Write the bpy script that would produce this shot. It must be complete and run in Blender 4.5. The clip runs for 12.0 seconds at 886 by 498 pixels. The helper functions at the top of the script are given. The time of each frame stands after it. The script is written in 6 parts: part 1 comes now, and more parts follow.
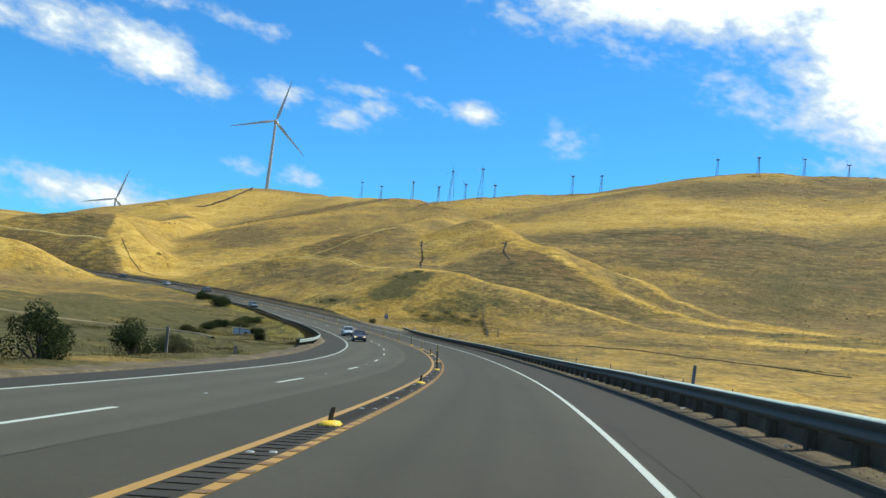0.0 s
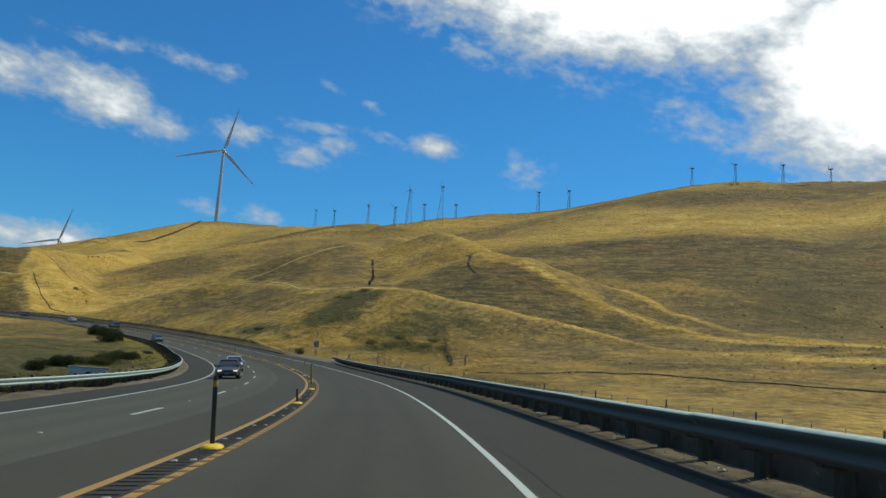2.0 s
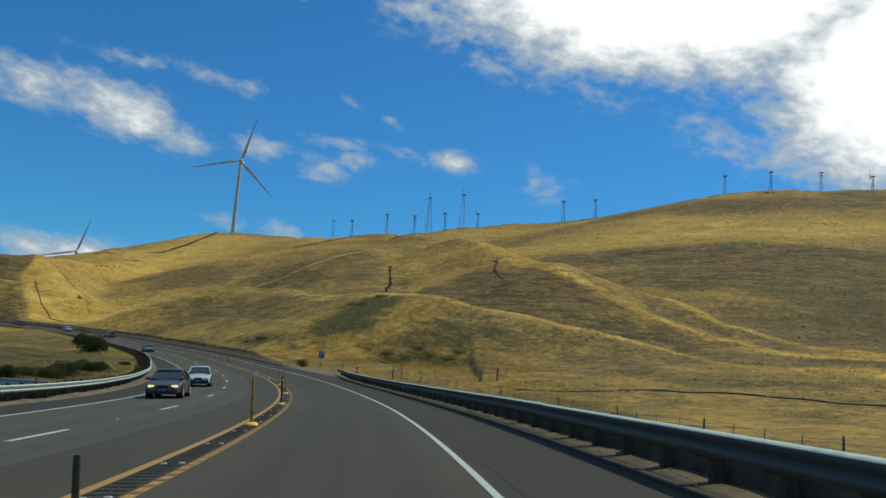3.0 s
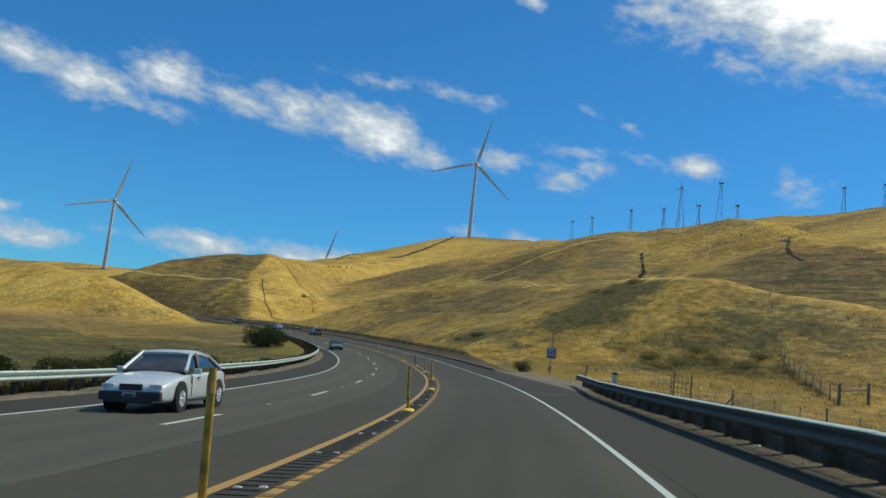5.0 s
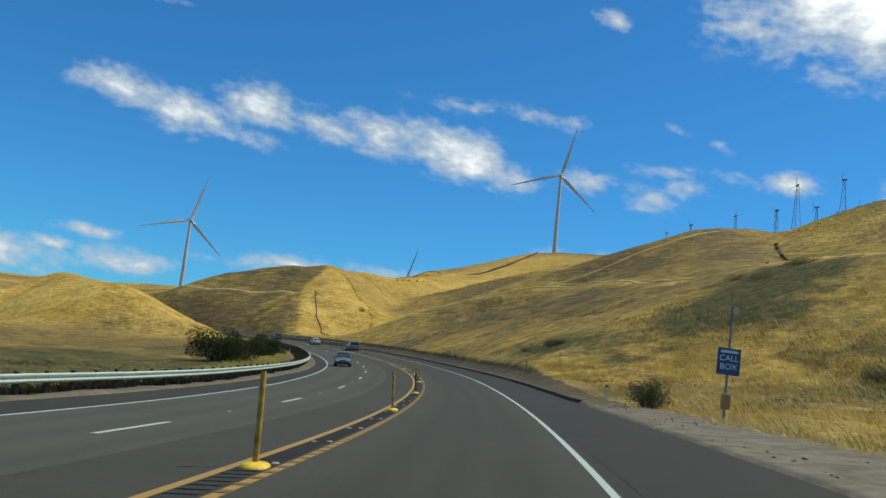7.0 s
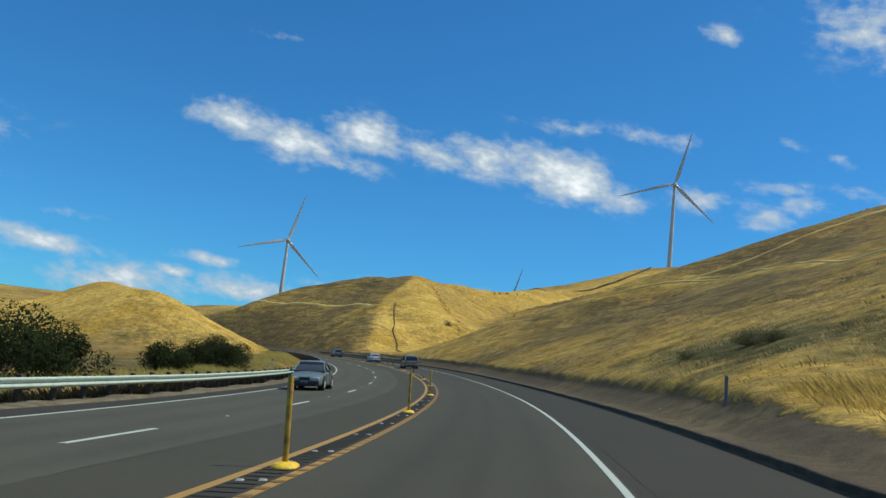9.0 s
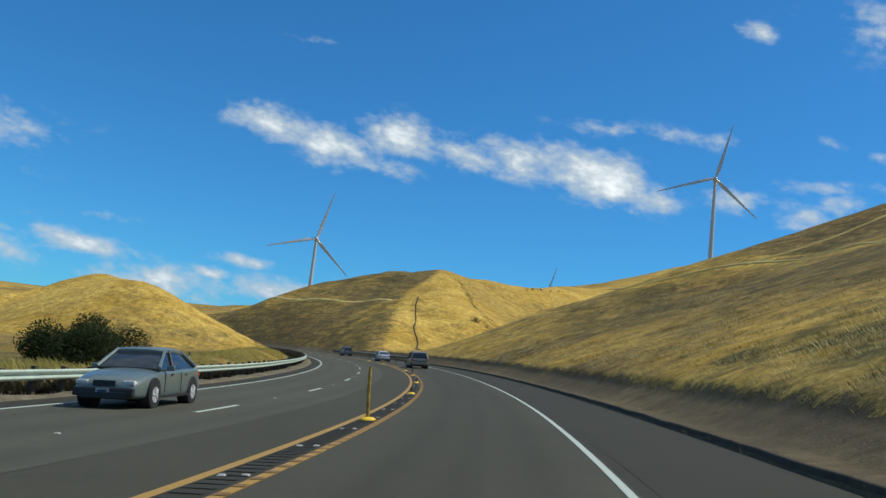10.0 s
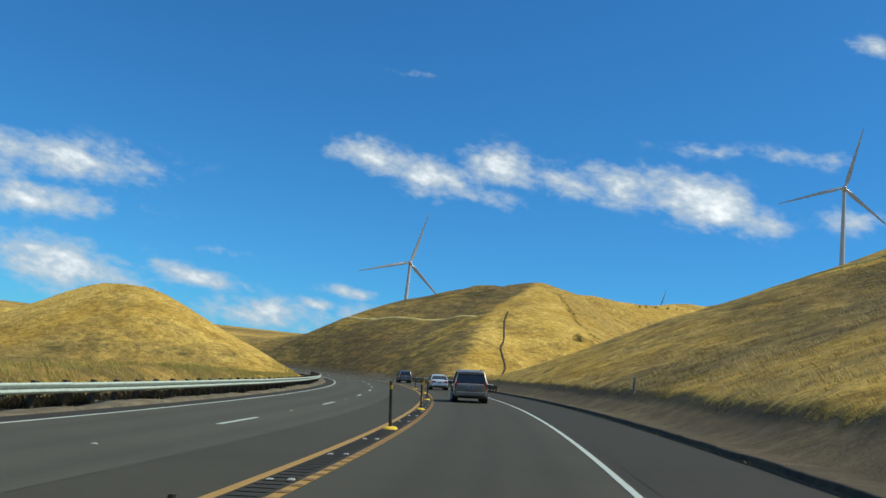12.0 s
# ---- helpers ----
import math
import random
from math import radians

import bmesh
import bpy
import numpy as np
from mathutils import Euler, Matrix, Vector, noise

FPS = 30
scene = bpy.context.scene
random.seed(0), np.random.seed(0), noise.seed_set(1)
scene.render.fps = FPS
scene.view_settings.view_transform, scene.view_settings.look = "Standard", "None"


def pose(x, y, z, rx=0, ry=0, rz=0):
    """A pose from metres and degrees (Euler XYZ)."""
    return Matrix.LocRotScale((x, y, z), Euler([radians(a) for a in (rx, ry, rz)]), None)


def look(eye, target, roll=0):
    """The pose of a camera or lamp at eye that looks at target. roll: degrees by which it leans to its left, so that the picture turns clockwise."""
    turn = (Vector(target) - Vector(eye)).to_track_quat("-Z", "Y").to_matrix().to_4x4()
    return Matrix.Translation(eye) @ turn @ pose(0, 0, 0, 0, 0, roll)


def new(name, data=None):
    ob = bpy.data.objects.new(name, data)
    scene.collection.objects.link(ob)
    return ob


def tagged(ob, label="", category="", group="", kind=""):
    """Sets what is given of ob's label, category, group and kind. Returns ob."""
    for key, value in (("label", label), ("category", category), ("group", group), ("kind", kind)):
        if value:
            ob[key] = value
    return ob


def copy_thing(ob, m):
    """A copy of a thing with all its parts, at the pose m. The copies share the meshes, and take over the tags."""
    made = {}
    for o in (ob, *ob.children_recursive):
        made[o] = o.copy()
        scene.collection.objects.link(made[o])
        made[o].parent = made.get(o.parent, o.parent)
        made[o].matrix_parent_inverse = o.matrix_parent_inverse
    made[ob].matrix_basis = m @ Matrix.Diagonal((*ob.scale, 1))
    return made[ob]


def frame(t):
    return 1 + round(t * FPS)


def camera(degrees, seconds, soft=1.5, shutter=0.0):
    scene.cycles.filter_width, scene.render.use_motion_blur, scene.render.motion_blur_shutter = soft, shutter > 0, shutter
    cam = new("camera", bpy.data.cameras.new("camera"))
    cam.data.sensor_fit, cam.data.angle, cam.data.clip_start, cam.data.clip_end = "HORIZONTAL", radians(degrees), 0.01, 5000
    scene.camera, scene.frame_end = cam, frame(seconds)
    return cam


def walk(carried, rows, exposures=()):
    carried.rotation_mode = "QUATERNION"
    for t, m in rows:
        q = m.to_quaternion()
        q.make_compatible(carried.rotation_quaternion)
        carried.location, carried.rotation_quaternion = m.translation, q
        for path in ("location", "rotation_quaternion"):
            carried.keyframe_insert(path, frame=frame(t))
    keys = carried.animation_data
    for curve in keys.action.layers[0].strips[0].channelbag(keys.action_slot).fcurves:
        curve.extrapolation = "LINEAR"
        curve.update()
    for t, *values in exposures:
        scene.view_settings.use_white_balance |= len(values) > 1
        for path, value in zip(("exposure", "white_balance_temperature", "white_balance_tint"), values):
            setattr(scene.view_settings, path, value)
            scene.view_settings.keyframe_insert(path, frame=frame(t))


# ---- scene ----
cam = camera(54.1, 12.0)
# seconds, eye x y z, yaw, pitch, roll
PATH = [
    (0.0, -0.08, 0.01, 1.179, -0.52, 4.90, -6.58),
    (0.5, 1.23, 12.06, 0.926, -0.53, 5.16, -6.01),
    (1.0, 2.17, 23.29, 0.689, -0.71, 5.64, -5.46),
    (1.5, 2.95, 34.88, 0.428, -0.98, 6.69, -5.07),
    (2.0, 3.41, 47.07, 0.172, -2.70, 7.29, -4.21),
    (2.5, 3.51, 57.63, 0.009, -3.26, 7.37, -4.63),
    (3.0, 3.26, 69.23, -0.098, -1.46, 8.20, -4.56),
    (3.5, 2.71, 80.66, -0.228, 2.22, 8.40, -4.31),
    (5.5, -2.71, 127.56, -0.558, 16.45, 7.48, -6.03),
    (6.0, -4.64, 138.73, -0.439, 17.30, 8.91, -5.67),
    (6.5, -7.12, 150.59, -0.396, 18.86, 9.09, -5.86),
    (7.0, -9.94, 162.53, -0.321, 20.00, 8.34, -6.09),
    (9.0, -24.41, 207.92, 0.386, 27.13, 9.15, -6.24),
    (9.5, -28.63, 218.39, 0.688, 28.24, 9.13, -6.28),
    (10.0, -33.45, 229.66, 0.955, 29.36, 9.00, -6.37),
    (10.5, -38.29, 239.97, 1.283, 31.15, 9.46, -6.44),
    (11.0, -43.27, 249.69, 1.558, 32.72, 9.76, -6.80),
    (11.5, -48.69, 259.84, 1.894, 34.27, 8.36, -6.98),
    (12.0, -54.20, 269.60, 2.271, 36.15, 10.17, -6.54),
]
EXPOSURES = [(t, stops, 6500, 6.5) for t, stops in ((0.0, 0.4), (0.5, 0.15), (1.0, 0.02), (2.5, -0.36), (3.5, -0.33), (5.5, -0.1), (9.0, -0.05), (12.0, 0.0))]
walk(cam, [(t, pose(x, y, z, 90 + pitch, roll, yaw)) for t, x, y, z, yaw, pitch, roll in PATH], EXPOSURES)

# ---- sky and sun ----
SUN_AT, SUN_UP = 58.0, 55.0  # degrees clockwise from the road's first heading, and above the horizon


class Nodes:
    """Short hand for shader nodes."""

    def __init__(self, tree):
        self.tree = tree
        tree.nodes.clear()

    def add(self, kind, inputs=()):
        n = self.tree.nodes.new(kind)
        for key, value in dict(inputs).items():
            self.put(n.inputs[key], value)
        return n

    def put(self, socket, value):
        if isinstance(value, bpy.types.NodeSocket):
            self.tree.links.new(value, socket)
        elif isinstance(value, bpy.types.Node):
            self.tree.links.new(value.outputs[0], socket)
        else:
            socket.default_value = value

    def math(self, op, a, b=0.0, c=0.0, clamp=False):
        n = self.add("ShaderNodeMath", {0: a, 1: b, 2: c})
        n.operation, n.use_clamp = op, clamp
        return n.outputs[0]

    def mix(self, f, a, b, blend="MIX"):
        n = self.add("ShaderNodeMix")
        n.data_type, n.blend_type = "RGBA", blend
        for i, v in ((0, f), (6, a), (7, b)):
            self.put(n.inputs[i], (*v, 1) if isinstance(v, tuple) and len(v) == 3 else v)
        return n.outputs[2]

    def noise(self, vector, scale, detail=4.0, rough=0.55, distort=0.0):
        return self.add("ShaderNodeTexNoise", {"Vector": vector, "Scale": scale, "Detail": detail, "Roughness": rough, "Distortion": distort}).outputs[0]

    def ramp(self, f, lo, hi):
        n = self.add("ShaderNodeMapRange", {0: f, 1: lo, 2: hi, 3: 0.0, 4: 1.0})
        n.interpolation_type = "SMOOTHSTEP"
        return n.outputs[0]


def build_sky():
    world = bpy.data.worlds.new("sky")
    world.use_nodes = True
    scene.world = world
    k = Nodes(world.node_tree)
    sky = k.add("ShaderNodeTexSky")
    sky.sky_type, sky.sun_disc, sky.sun_elevation, sky.sun_rotation = "NISHITA", False, radians(SUN_UP), radians(SUN_AT)
    sky.altitude, sky.air_density, sky.dust_density, sky.ozone_density = 300.0, 1.0, 0.4, 2.5
    way = k.add("ShaderNodeTexCoord").outputs["Generated"]
    xyz = k.add("ShaderNodeSeparateXYZ", {0: way})
    x, y, z = xyz.outputs
    flat = k.math("SQRT", k.math("ADD", k.math("MULTIPLY", x, x), k.math("MULTIPLY", y, y)))
    az = k.math("MULTIPLY", k.math("ARCTAN2", x, y), 57.2958)
    el = k.math("MULTIPLY", k.math("ARCTAN2", z, flat), 57.2958)
    wisp = k.add("ShaderNodeCombineXYZ", {0: k.math("MULTIPLY", az, 0.16), 1: k.math("MULTIPLY", k.math("ADD", el, k.math("MULTIPLY", az, 0.10)), 0.27), 2: 0.0}).outputs[0]
    coarse = k.noise(wisp, 2.1, 4.0, 0.45, 0.25)
    fine = k.noise(wisp, 7.5, 5.0, 0.55, 0.15)
    body = k.math("ADD", k.math("MULTIPLY", coarse, 0.85), k.math("MULTIPLY", fine, 0.50))
    body = k.math("SUBTRACT", body, 0.175)

    def bank(a, e, wa, we, strength, lean=0.0):
        """One cloud: its middle, half widths and weight; lean is how much it falls per degree to the right."""
        da = k.math("SUBTRACT", az, a)
        de = k.math("ADD", k.math("SUBTRACT", el, e), k.math("MULTIPLY", da, lean))
        q = k.math("ADD", k.math("POWER", k.math("ABSOLUTE", k.math("DIVIDE", da, wa)), 2.0), k.math("POWER", k.math("ABSOLUTE", k.math("DIVIDE", de, we)), 2.0))
        return k.math("MULTIPLY", k.math("EXPONENT", k.math("MULTIPLY", q, -1.0)), strength)

    clouds = [bank(a, e, wa * 1.22, we * 1.15, strength, lean) for a, e, wa, we, strength, lean in CLOUDS]
    total = clouds[0]
    for c in clouds[1:]:
        total = k.math("MAXIMUM", total, c)
    # unseen scattered cloud added overhead and behind, to whiten the sky's fill light
    rest = k.math("MULTIPLY", k.ramp(el, 29.0, 45.0), 0.34)
    total = k.math("MAXIMUM", total, rest)
    cover = k.ramp(k.math("ADD", body, total), 0.60, 1.10)
    cover = k.math("MULTIPLY", cover, k.ramp(total, 0.02, 0.2))
    thick = k.ramp(k.math("ADD", body, total), 0.92, 1.55)
    white = k.mix(thick, (5.0, 5.9, 6.8), (14.5, 14.4, 14.1))
    deep = k.mix(1.0, sky.outputs[0], (0.285, 0.87, 1.31), "MULTIPLY")
    colour = k.mix(k.math("MULTIPLY", cover, 0.96), deep, white)
    out = k.add("ShaderNodeBackground", {0: colour, 1: 0.1})
    k.add("ShaderNodeOutputWorld", {0: out})


CLOUDS = [
    (15, 25.6, 11, 4.2, 1.75, 0.02), (30.8, 19.3, 6.8, 5.2, 1.7, 0.0), (27, 15.4, 3.6, 2.2, 0.8, 0.3), (18.5, 16.4, 3.2, 1.4, 0.32, 0.1), (-2.0, 23.1, 2.4, 0.8, 0.46, 0.1),
    (-42.5, 15.4, 2.8, 1.1, 0.50, 0.1), (-38.5, 14.6, 2.8, 1.2, 0.54, 0.0), (-34, 15.8, 3.2, 1.35, 0.54, 0.0), (-29, 14.9, 11.0, 0.8, 0.36, 0.07), (-37, 15.2, 3.0, 0.9, 0.46, 0.05), (-35, 14.0, 2.2, 0.8, 0.40, 0.1), (-30, 15.2, 2.8, 0.9, 0.50, 0.06),
    (-26, 15.4, 2.6, 1.1, 0.52, 0.12), (-20.8, 14.6, 3.5, 1.5, 0.66, 0.2), (-17.3, 13.7, 1.8, 0.8, 0.50, 0.25), (-14.5, 17.4, 3.6, 0.6, 0.32, 0.08), (-21, 17.8, 3.0, 0.6, 0.31, 0.05), (-11.9, 13.7, 1.7, 0.75, 0.50, 0.1),
    (-7.1, 14.5, 1.9, 0.45, 0.38, 0.05), (-7.8, 12.7, 1.9, 0.8, 0.37, 0.1), (-5.2, 13.3, 1.6, 0.6, 0.47, 0.1), (-1.9, 14.1, 1.4, 0.5, 0.40, 0.2), (0.9, 14.0, 1.9, 0.7, 0.46, 0.2), (7.0, 12.8, 1.8, 1.3, 0.29, 0.0),
    (-3.5, 16.2, 0.9, 0.4, 0.33, 0.4), (-6.2, 17.1, 0.8, 0.4, 0.31, 0.4), (-11.1, 23.9, 1.4, 0.55, 0.42, 0.35), (-41, 21.2, 1.6, 0.3, 0.30, 0.0), (-13.6, 8.6, 1.3, 0.5, 0.38, 0.1), (-10, 8.35, 1.5, 0.6, 0.50, 0.1),
    (-22.3, 5.5, 4.2, 1.0, 0.62, 0.03), (-30, 5.8, 5.0, 0.9, 0.46, 0.02), (-53.3, 6.2, 3.4, 0.6, 0.52, 0.05), (-45.3, 5.5, 1.1, 0.4, 0.50, 0.05), (-43, 6.5, 2.2, 0.35, 0.44, 0.05), (-47.8, 4.3, 3.2, 1.1, 0.56, 0.0),
    (-40.8, 5.0, 2.4, 0.8, 0.52, 0.0), (-61.5, 5.8, 5.2, 1.4, 0.58, 0.03), (-63, 11.8, 6.0, 1.4, 0.52, -0.08), (-63, 9.4, 4.6, 1.0, 0.48, -0.08), (-52, 8.0, 2.0, 0.4, 0.28, 0.0),
]
build_sky()
sun = new("sun", bpy.data.lights.new("sun", "SUN"))
sun.data.energy, sun.data.angle, sun.data.color = 4.3, radians(0.6), (1.0, 0.96, 0.86)
sun.matrix_world = look((math.sin(radians(SUN_AT)) * 100, math.cos(radians(SUN_AT)) * 100, 100 * math.tan(radians(SUN_UP))), (0, 0, 0))
# ---- lie of the land: the road's line and the hills ----
def smooth(a, lo, hi):
    a = np.clip((a - lo) / (hi - lo), 0, 1)
    return a * a * (3 - 2 * a)


def settle(values, n=10):
    return np.convolve(np.pad(values, n, mode="edge"), np.ones(2 * n + 1) / (2 * n + 1), "valid")


BANK = math.tan(radians(4.0))
RS = np.arange(-100.0, 642.0, 2.0)
TURN_AT = [-20, 40, 100, 160, 220, 280, 340, 400, 470, 600]
TURN_TO = [-9.25, -2.35, 5.63, 14.15, 21.54, 30.37, 38.5, 45.1, 52.5, 80.0]
RISE_AT = [-20, 60, 130, 200, 270, 330, 400, 500, 600]
RISE_TO = [0.27, -1.39, -1.92, -1.32, 0.59, 2.67, 4.64, 6.72, 8.8]
RH = settle(np.radians(np.interp(RS, TURN_AT, TURN_TO)))
RX, RY = np.cumsum(-np.sin(RH)) * 2, np.cumsum(np.cos(RH)) * 2
RX, RY = RX - RX[50] + 0.1, RY - RY[50]
RZ = settle(np.interp(RS, RISE_AT, RISE_TO))


def on_road(s, lat=0.0, up=0.0):
    """The place s metres along the road, lat metres to the right of the driver's eye line."""
    h = np.interp(s, RS, RH)
    return np.stack(np.broadcast_arrays(np.interp(s, RS, RX) + np.cos(h) * lat, np.interp(s, RS, RY) + np.sin(h) * lat,
                                        np.interp(s, RS, RZ) + BANK * np.clip(lat, -16, 9) + up), -1)


def road_turn(s):
    return math.degrees(float(np.interp(s, RS, RH)))


RIDGES = []


def ridge(slope, rounding, *crest):
    RIDGES.append((slope, rounding, np.array(crest, float)))


# spur beside the road, with its steep roadside face
ridge(0.46, 3.5, (92.0, 180.0, -3.5), (64.0, 211.0, 3.0), (50.0, 223.0, 6.6), (35.0, 235.0, 10.0), (20.0, 247.0, 12.6), (5.0, 256.0, 15.5), (-10.0, 270.0, 17.8), (-25.0, 295.0, 19.3), (-42.0, 335.0, 22.0),
      (-54.0, 345.0, 22.6), (-67.0, 351.5, 20.2), (-82.6, 358.7, 15.0), (-94.2, 365.1, 11.0), (-107.0, 371.0, 8.0))
# gullied nose above it
ridge(0.440, 10.0, (-8.0, 297.0, 21.0), (-29.4, 358.4, 37.0), (-4.3, 424.9, 50.8), (1.9, 526.5, 66.8), (-4.2, 620.6, 88.3))
# second spur
ridge(0.500, 5.4, (14.9, 358.1, 45.3), (28.3, 312.0, 35.2), (36.3, 300.0, 32.6), (46.4, 300.0, 29.8), (63.0, 289.0, 23.8), (74.0, 271.0, 15.8), (84.0, 256.0, 9.5), (92.0, 240.0, 4.0), (100.0, 220.0, -2.0))
# low rib on its near side
ridge(0.520, 2.6, (26.0, 306.0, 31.5), (39.0, 281.0, 23.2), (55.0, 265.0, 16.2), (70.0, 256.0, 11.2), (80.0, 240.0, 6.0), (88.0, 224.0, 1.0))
# the long mountain on the skyline
ridge(0.333, 29.4, (-26.9, 714.6, 90.4), (-23.2, 645.8, 85.0), (42.7, 663.8, 100.6), (74.5, 679.8, 109.2), (127.1, 697.7, 120.1), (170.4, 690.2, 129.3), (212.9, 673.7, 137.5), (235.4, 639.2, 138.7))
ridge(0.383, 27.8, (247.1, 633.4, 136.3), (267.5, 599.0, 133.2), (296.6, 578.1, 131.4), (340.7, 500.7, 127.4), (430.0, 380.0, 112.0), (520.0, 200.0, 80.0), (560.0, 0.0, 50.0))
# turbine hill
ridge(0.335, 9.7, (-420.0, 860.0, 62.0), (-329.7, 901.8, 85.6), (-285.8, 956.1, 100.0), (-242.9, 980.4, 120.3), (-220.5, 1026.4, 137.9), (-153.0, 1002.1, 133.8), (-84.7, 906.1, 122.3), (-27.1, 696.5, 98.2))
# the hill across the road, with benches and tracks
ridge(0.529, 4.2, (-330.0, 478.0, 11.0), (-289.2, 499.6, 22.2), (-252.4, 500.6, 29.9), (-236.5, 497.7, 36.6), (-206.4, 494.4, 41.0), (-196.5, 525.6, 43.7), (-183.2, 567.8, 46.5), (-184.9, 641.9, 57.9), (-249.4, 800.9, 75.0), (-297.7, 892.6, 93.1))
ridge(0.527, 13.3, (-187.3, 495.1, 41.7), (-162.7, 450.3, 26.7), (-162.4, 419.1, 18.0), (-139.1, 404.9, 7.8))
# knoll on the inside of the bend
ridge(0.6, 4.4, (-226.0, 335.0, 5.0), (-214.0, 352.0, 12.0), (-213.4, 376.9, 20.6), (-189.1, 357.3, 17.6), (-166.0, 351.0, 16.6), (-155.8, 354.0, 10.6), (-148.6, 346.0, 7.8), (-145.7, 357.5, 7.6))
# far country
ridge(0.378, 20.7, (-890.5, 876.3, 38.5), (-688.9, 948.4, 65.3), (-594.7, 950.2, 66.4), (-449.9, 1009.7, 63.2))
ridge(0.112, 74.3, (-1500.0, 300.0, 50.0), (-1700.0, 900.0, 90.0), (-1199.9, 1504.6, 104.2), (-601.1, 1704.3, 125.7))
ridge(0.117, 76.0, (-500.0, 1650.0, 119.9), (219.6, 1529.3, 132.8), (908.1, 1199.9, 152.2), (1299.4, 298.8, 120.2), (1000.0, -600.0, 90.0))


def hills(x, y):
    # a shallow hollow lies in the field inside the bend
    z = -2.8 + 0.03 * np.clip(y - 220, 0, 250) - 2.4 * np.exp(-((y - 140) / 38) ** 2 - ((x + 35) / 13) ** 2)
    total = np.exp(1.0 * z)
    for slope, rounding, crest in RIDGES:
        best = np.full(np.shape(x), -1e9)
        for a, b in zip(crest[:-1], crest[1:]):
            d = b - a
            w = np.clip(((x - a[0]) * d[0] + (y - a[1]) * d[1]) / (d[0] ** 2 + d[1] ** 2), 0, 1)
            away = np.hypot(x - a[0] - w * d[0], y - a[1] - w * d[1])
            best = np.maximum(best, a[2] + w * d[2] - slope * (np.sqrt(away ** 2 + rounding ** 2) - rounding))
        total = total + np.exp(1.0 * np.clip(best, -60, 400))
    return np.log(total) / 1.0


def beside(x, y):
    """For each place: metres along the road, metres to its right, distance from it."""
    shape = np.shape(x)
    x, y = np.ravel(x), np.ravel(y)
    s, lat, far = np.zeros(x.size), np.zeros(x.size), np.zeros(x.size)
    for i in range(0, x.size, 20000):
        c = slice(i, i + 20000)
        d2 = (x[c, None] - RX) ** 2 + (y[c, None] - RY) ** 2
        k = d2.argmin(1)
        dx, dy = x[c] - RX[k], y[c] - RY[k]
        s[c] = RS[k] + np.clip(-np.sin(RH[k]) * dx + np.cos(RH[k]) * dy, -1, 1)
        lat[c] = np.cos(RH[k]) * dx + np.sin(RH[k]) * dy
        far[c] = np.sqrt(d2.min(1))
    return s.reshape(shape), lat.reshape(shape), far.reshape(shape)


RIGHT_AT, RIGHT_EDGE, RIGHT_SLOPE = [150, 172, 195, 212, 240, 265, 332, 362, 450, 520], [4.9, 8.2, 7.0, 5.2, 5.2, 5.2, 5.2, 5.2, 5.5, 6.0], [0.3, 0.3, 0.38, 0.45, 0.455, 0.46, 0.44, 0.545, 0.8, 0.9]
LEFT_AT, LEFT_EDGE = [-40, 20, 75, 95, 190, 240], [17, 19, 18, 16.5, 16.5, 15]


def blend_low(a, b, r):
    """The lower of two heights, rounded where they meet."""
    return np.minimum(a, b) - np.maximum(r - np.abs(a - b), 0) ** 2 / (4 * r)


def cut_and_fill(h, s, lat, far):
    """The hills, cut back and filled up to the road's bed."""
    right = lat > 0
    edge = np.where(right, np.interp(s, RIGHT_AT, RIGHT_EDGE), np.interp(s, LEFT_AT, LEFT_EDGE))
    slope = np.where(right, np.interp(s, RIGHT_AT, RIGHT_SLOPE), 0.45)
    d = np.maximum(far - edge, 0)
    bed = np.interp(s, RS, RZ) + BANK * np.clip(lat, -16, 9)
    r = 0.05 + 0.4 * np.minimum(d, np.where(right, 8, 13))
    h = -blend_low(-h, -(bed - 0.35 * d), r)
    scarp = np.where(right, np.interp(s, [196, 214, 345, 365], [0, 0.32, 0.32, 0.15]), 0) * smooth(d + 0.1 * np.sin(s * 0.5) * np.sin(s * 0.23 + 1), 1.05, 1.65)
    return np.where(d > 0, blend_low(h, bed + slope * d + scarp, r), bed)


def land(x, y, sunk=True):
    """Height of the ground."""
    s, lat, far = beside(x, y)
    z = cut_and_fill(hills(x, y), s, lat, far)
    if sunk:
        # the sheet passes under the road and its verges
        wide = np.where(lat > 0, 4.3, 13.0) + np.where((s > -55) & (s < 425), np.where(lat > 0, 15.0, 8.0), 0)
        z = z - 0.6 * (1 - smooth(far - wide, 0, 3.0))
    return z
# ---- materials ----
def material(name):
    m = bpy.data.materials.new(name)
    m.use_nodes = True
    return m, Nodes(m.node_tree)


def finish(k, colour, rough=0.6, bump=None, strength=0.3, distance=0.02, **more):
    inputs = {"Base Color": (*colour, 1) if isinstance(colour, tuple) and len(colour) == 3 else colour, "Roughness": rough}
    for key, value in more.items():
        inputs[key.replace("_", " ")] = value
    if bump is not None:
        inputs["Normal"] = k.add("ShaderNodeBump", {"Strength": strength, "Distance": distance, "Height": bump}).outputs[0]
    shader = k.add("ShaderNodeBsdfPrincipled", inputs)
    k.add("ShaderNodeOutputMaterial", {0: shader})


def place_of(k):
    return k.add("ShaderNodeNewGeometry").outputs["Position"]


def carried_by_mesh(k, name):
    n = k.add("ShaderNodeAttribute")
    n.attribute_name = name
    return n.outputs["Fac"]


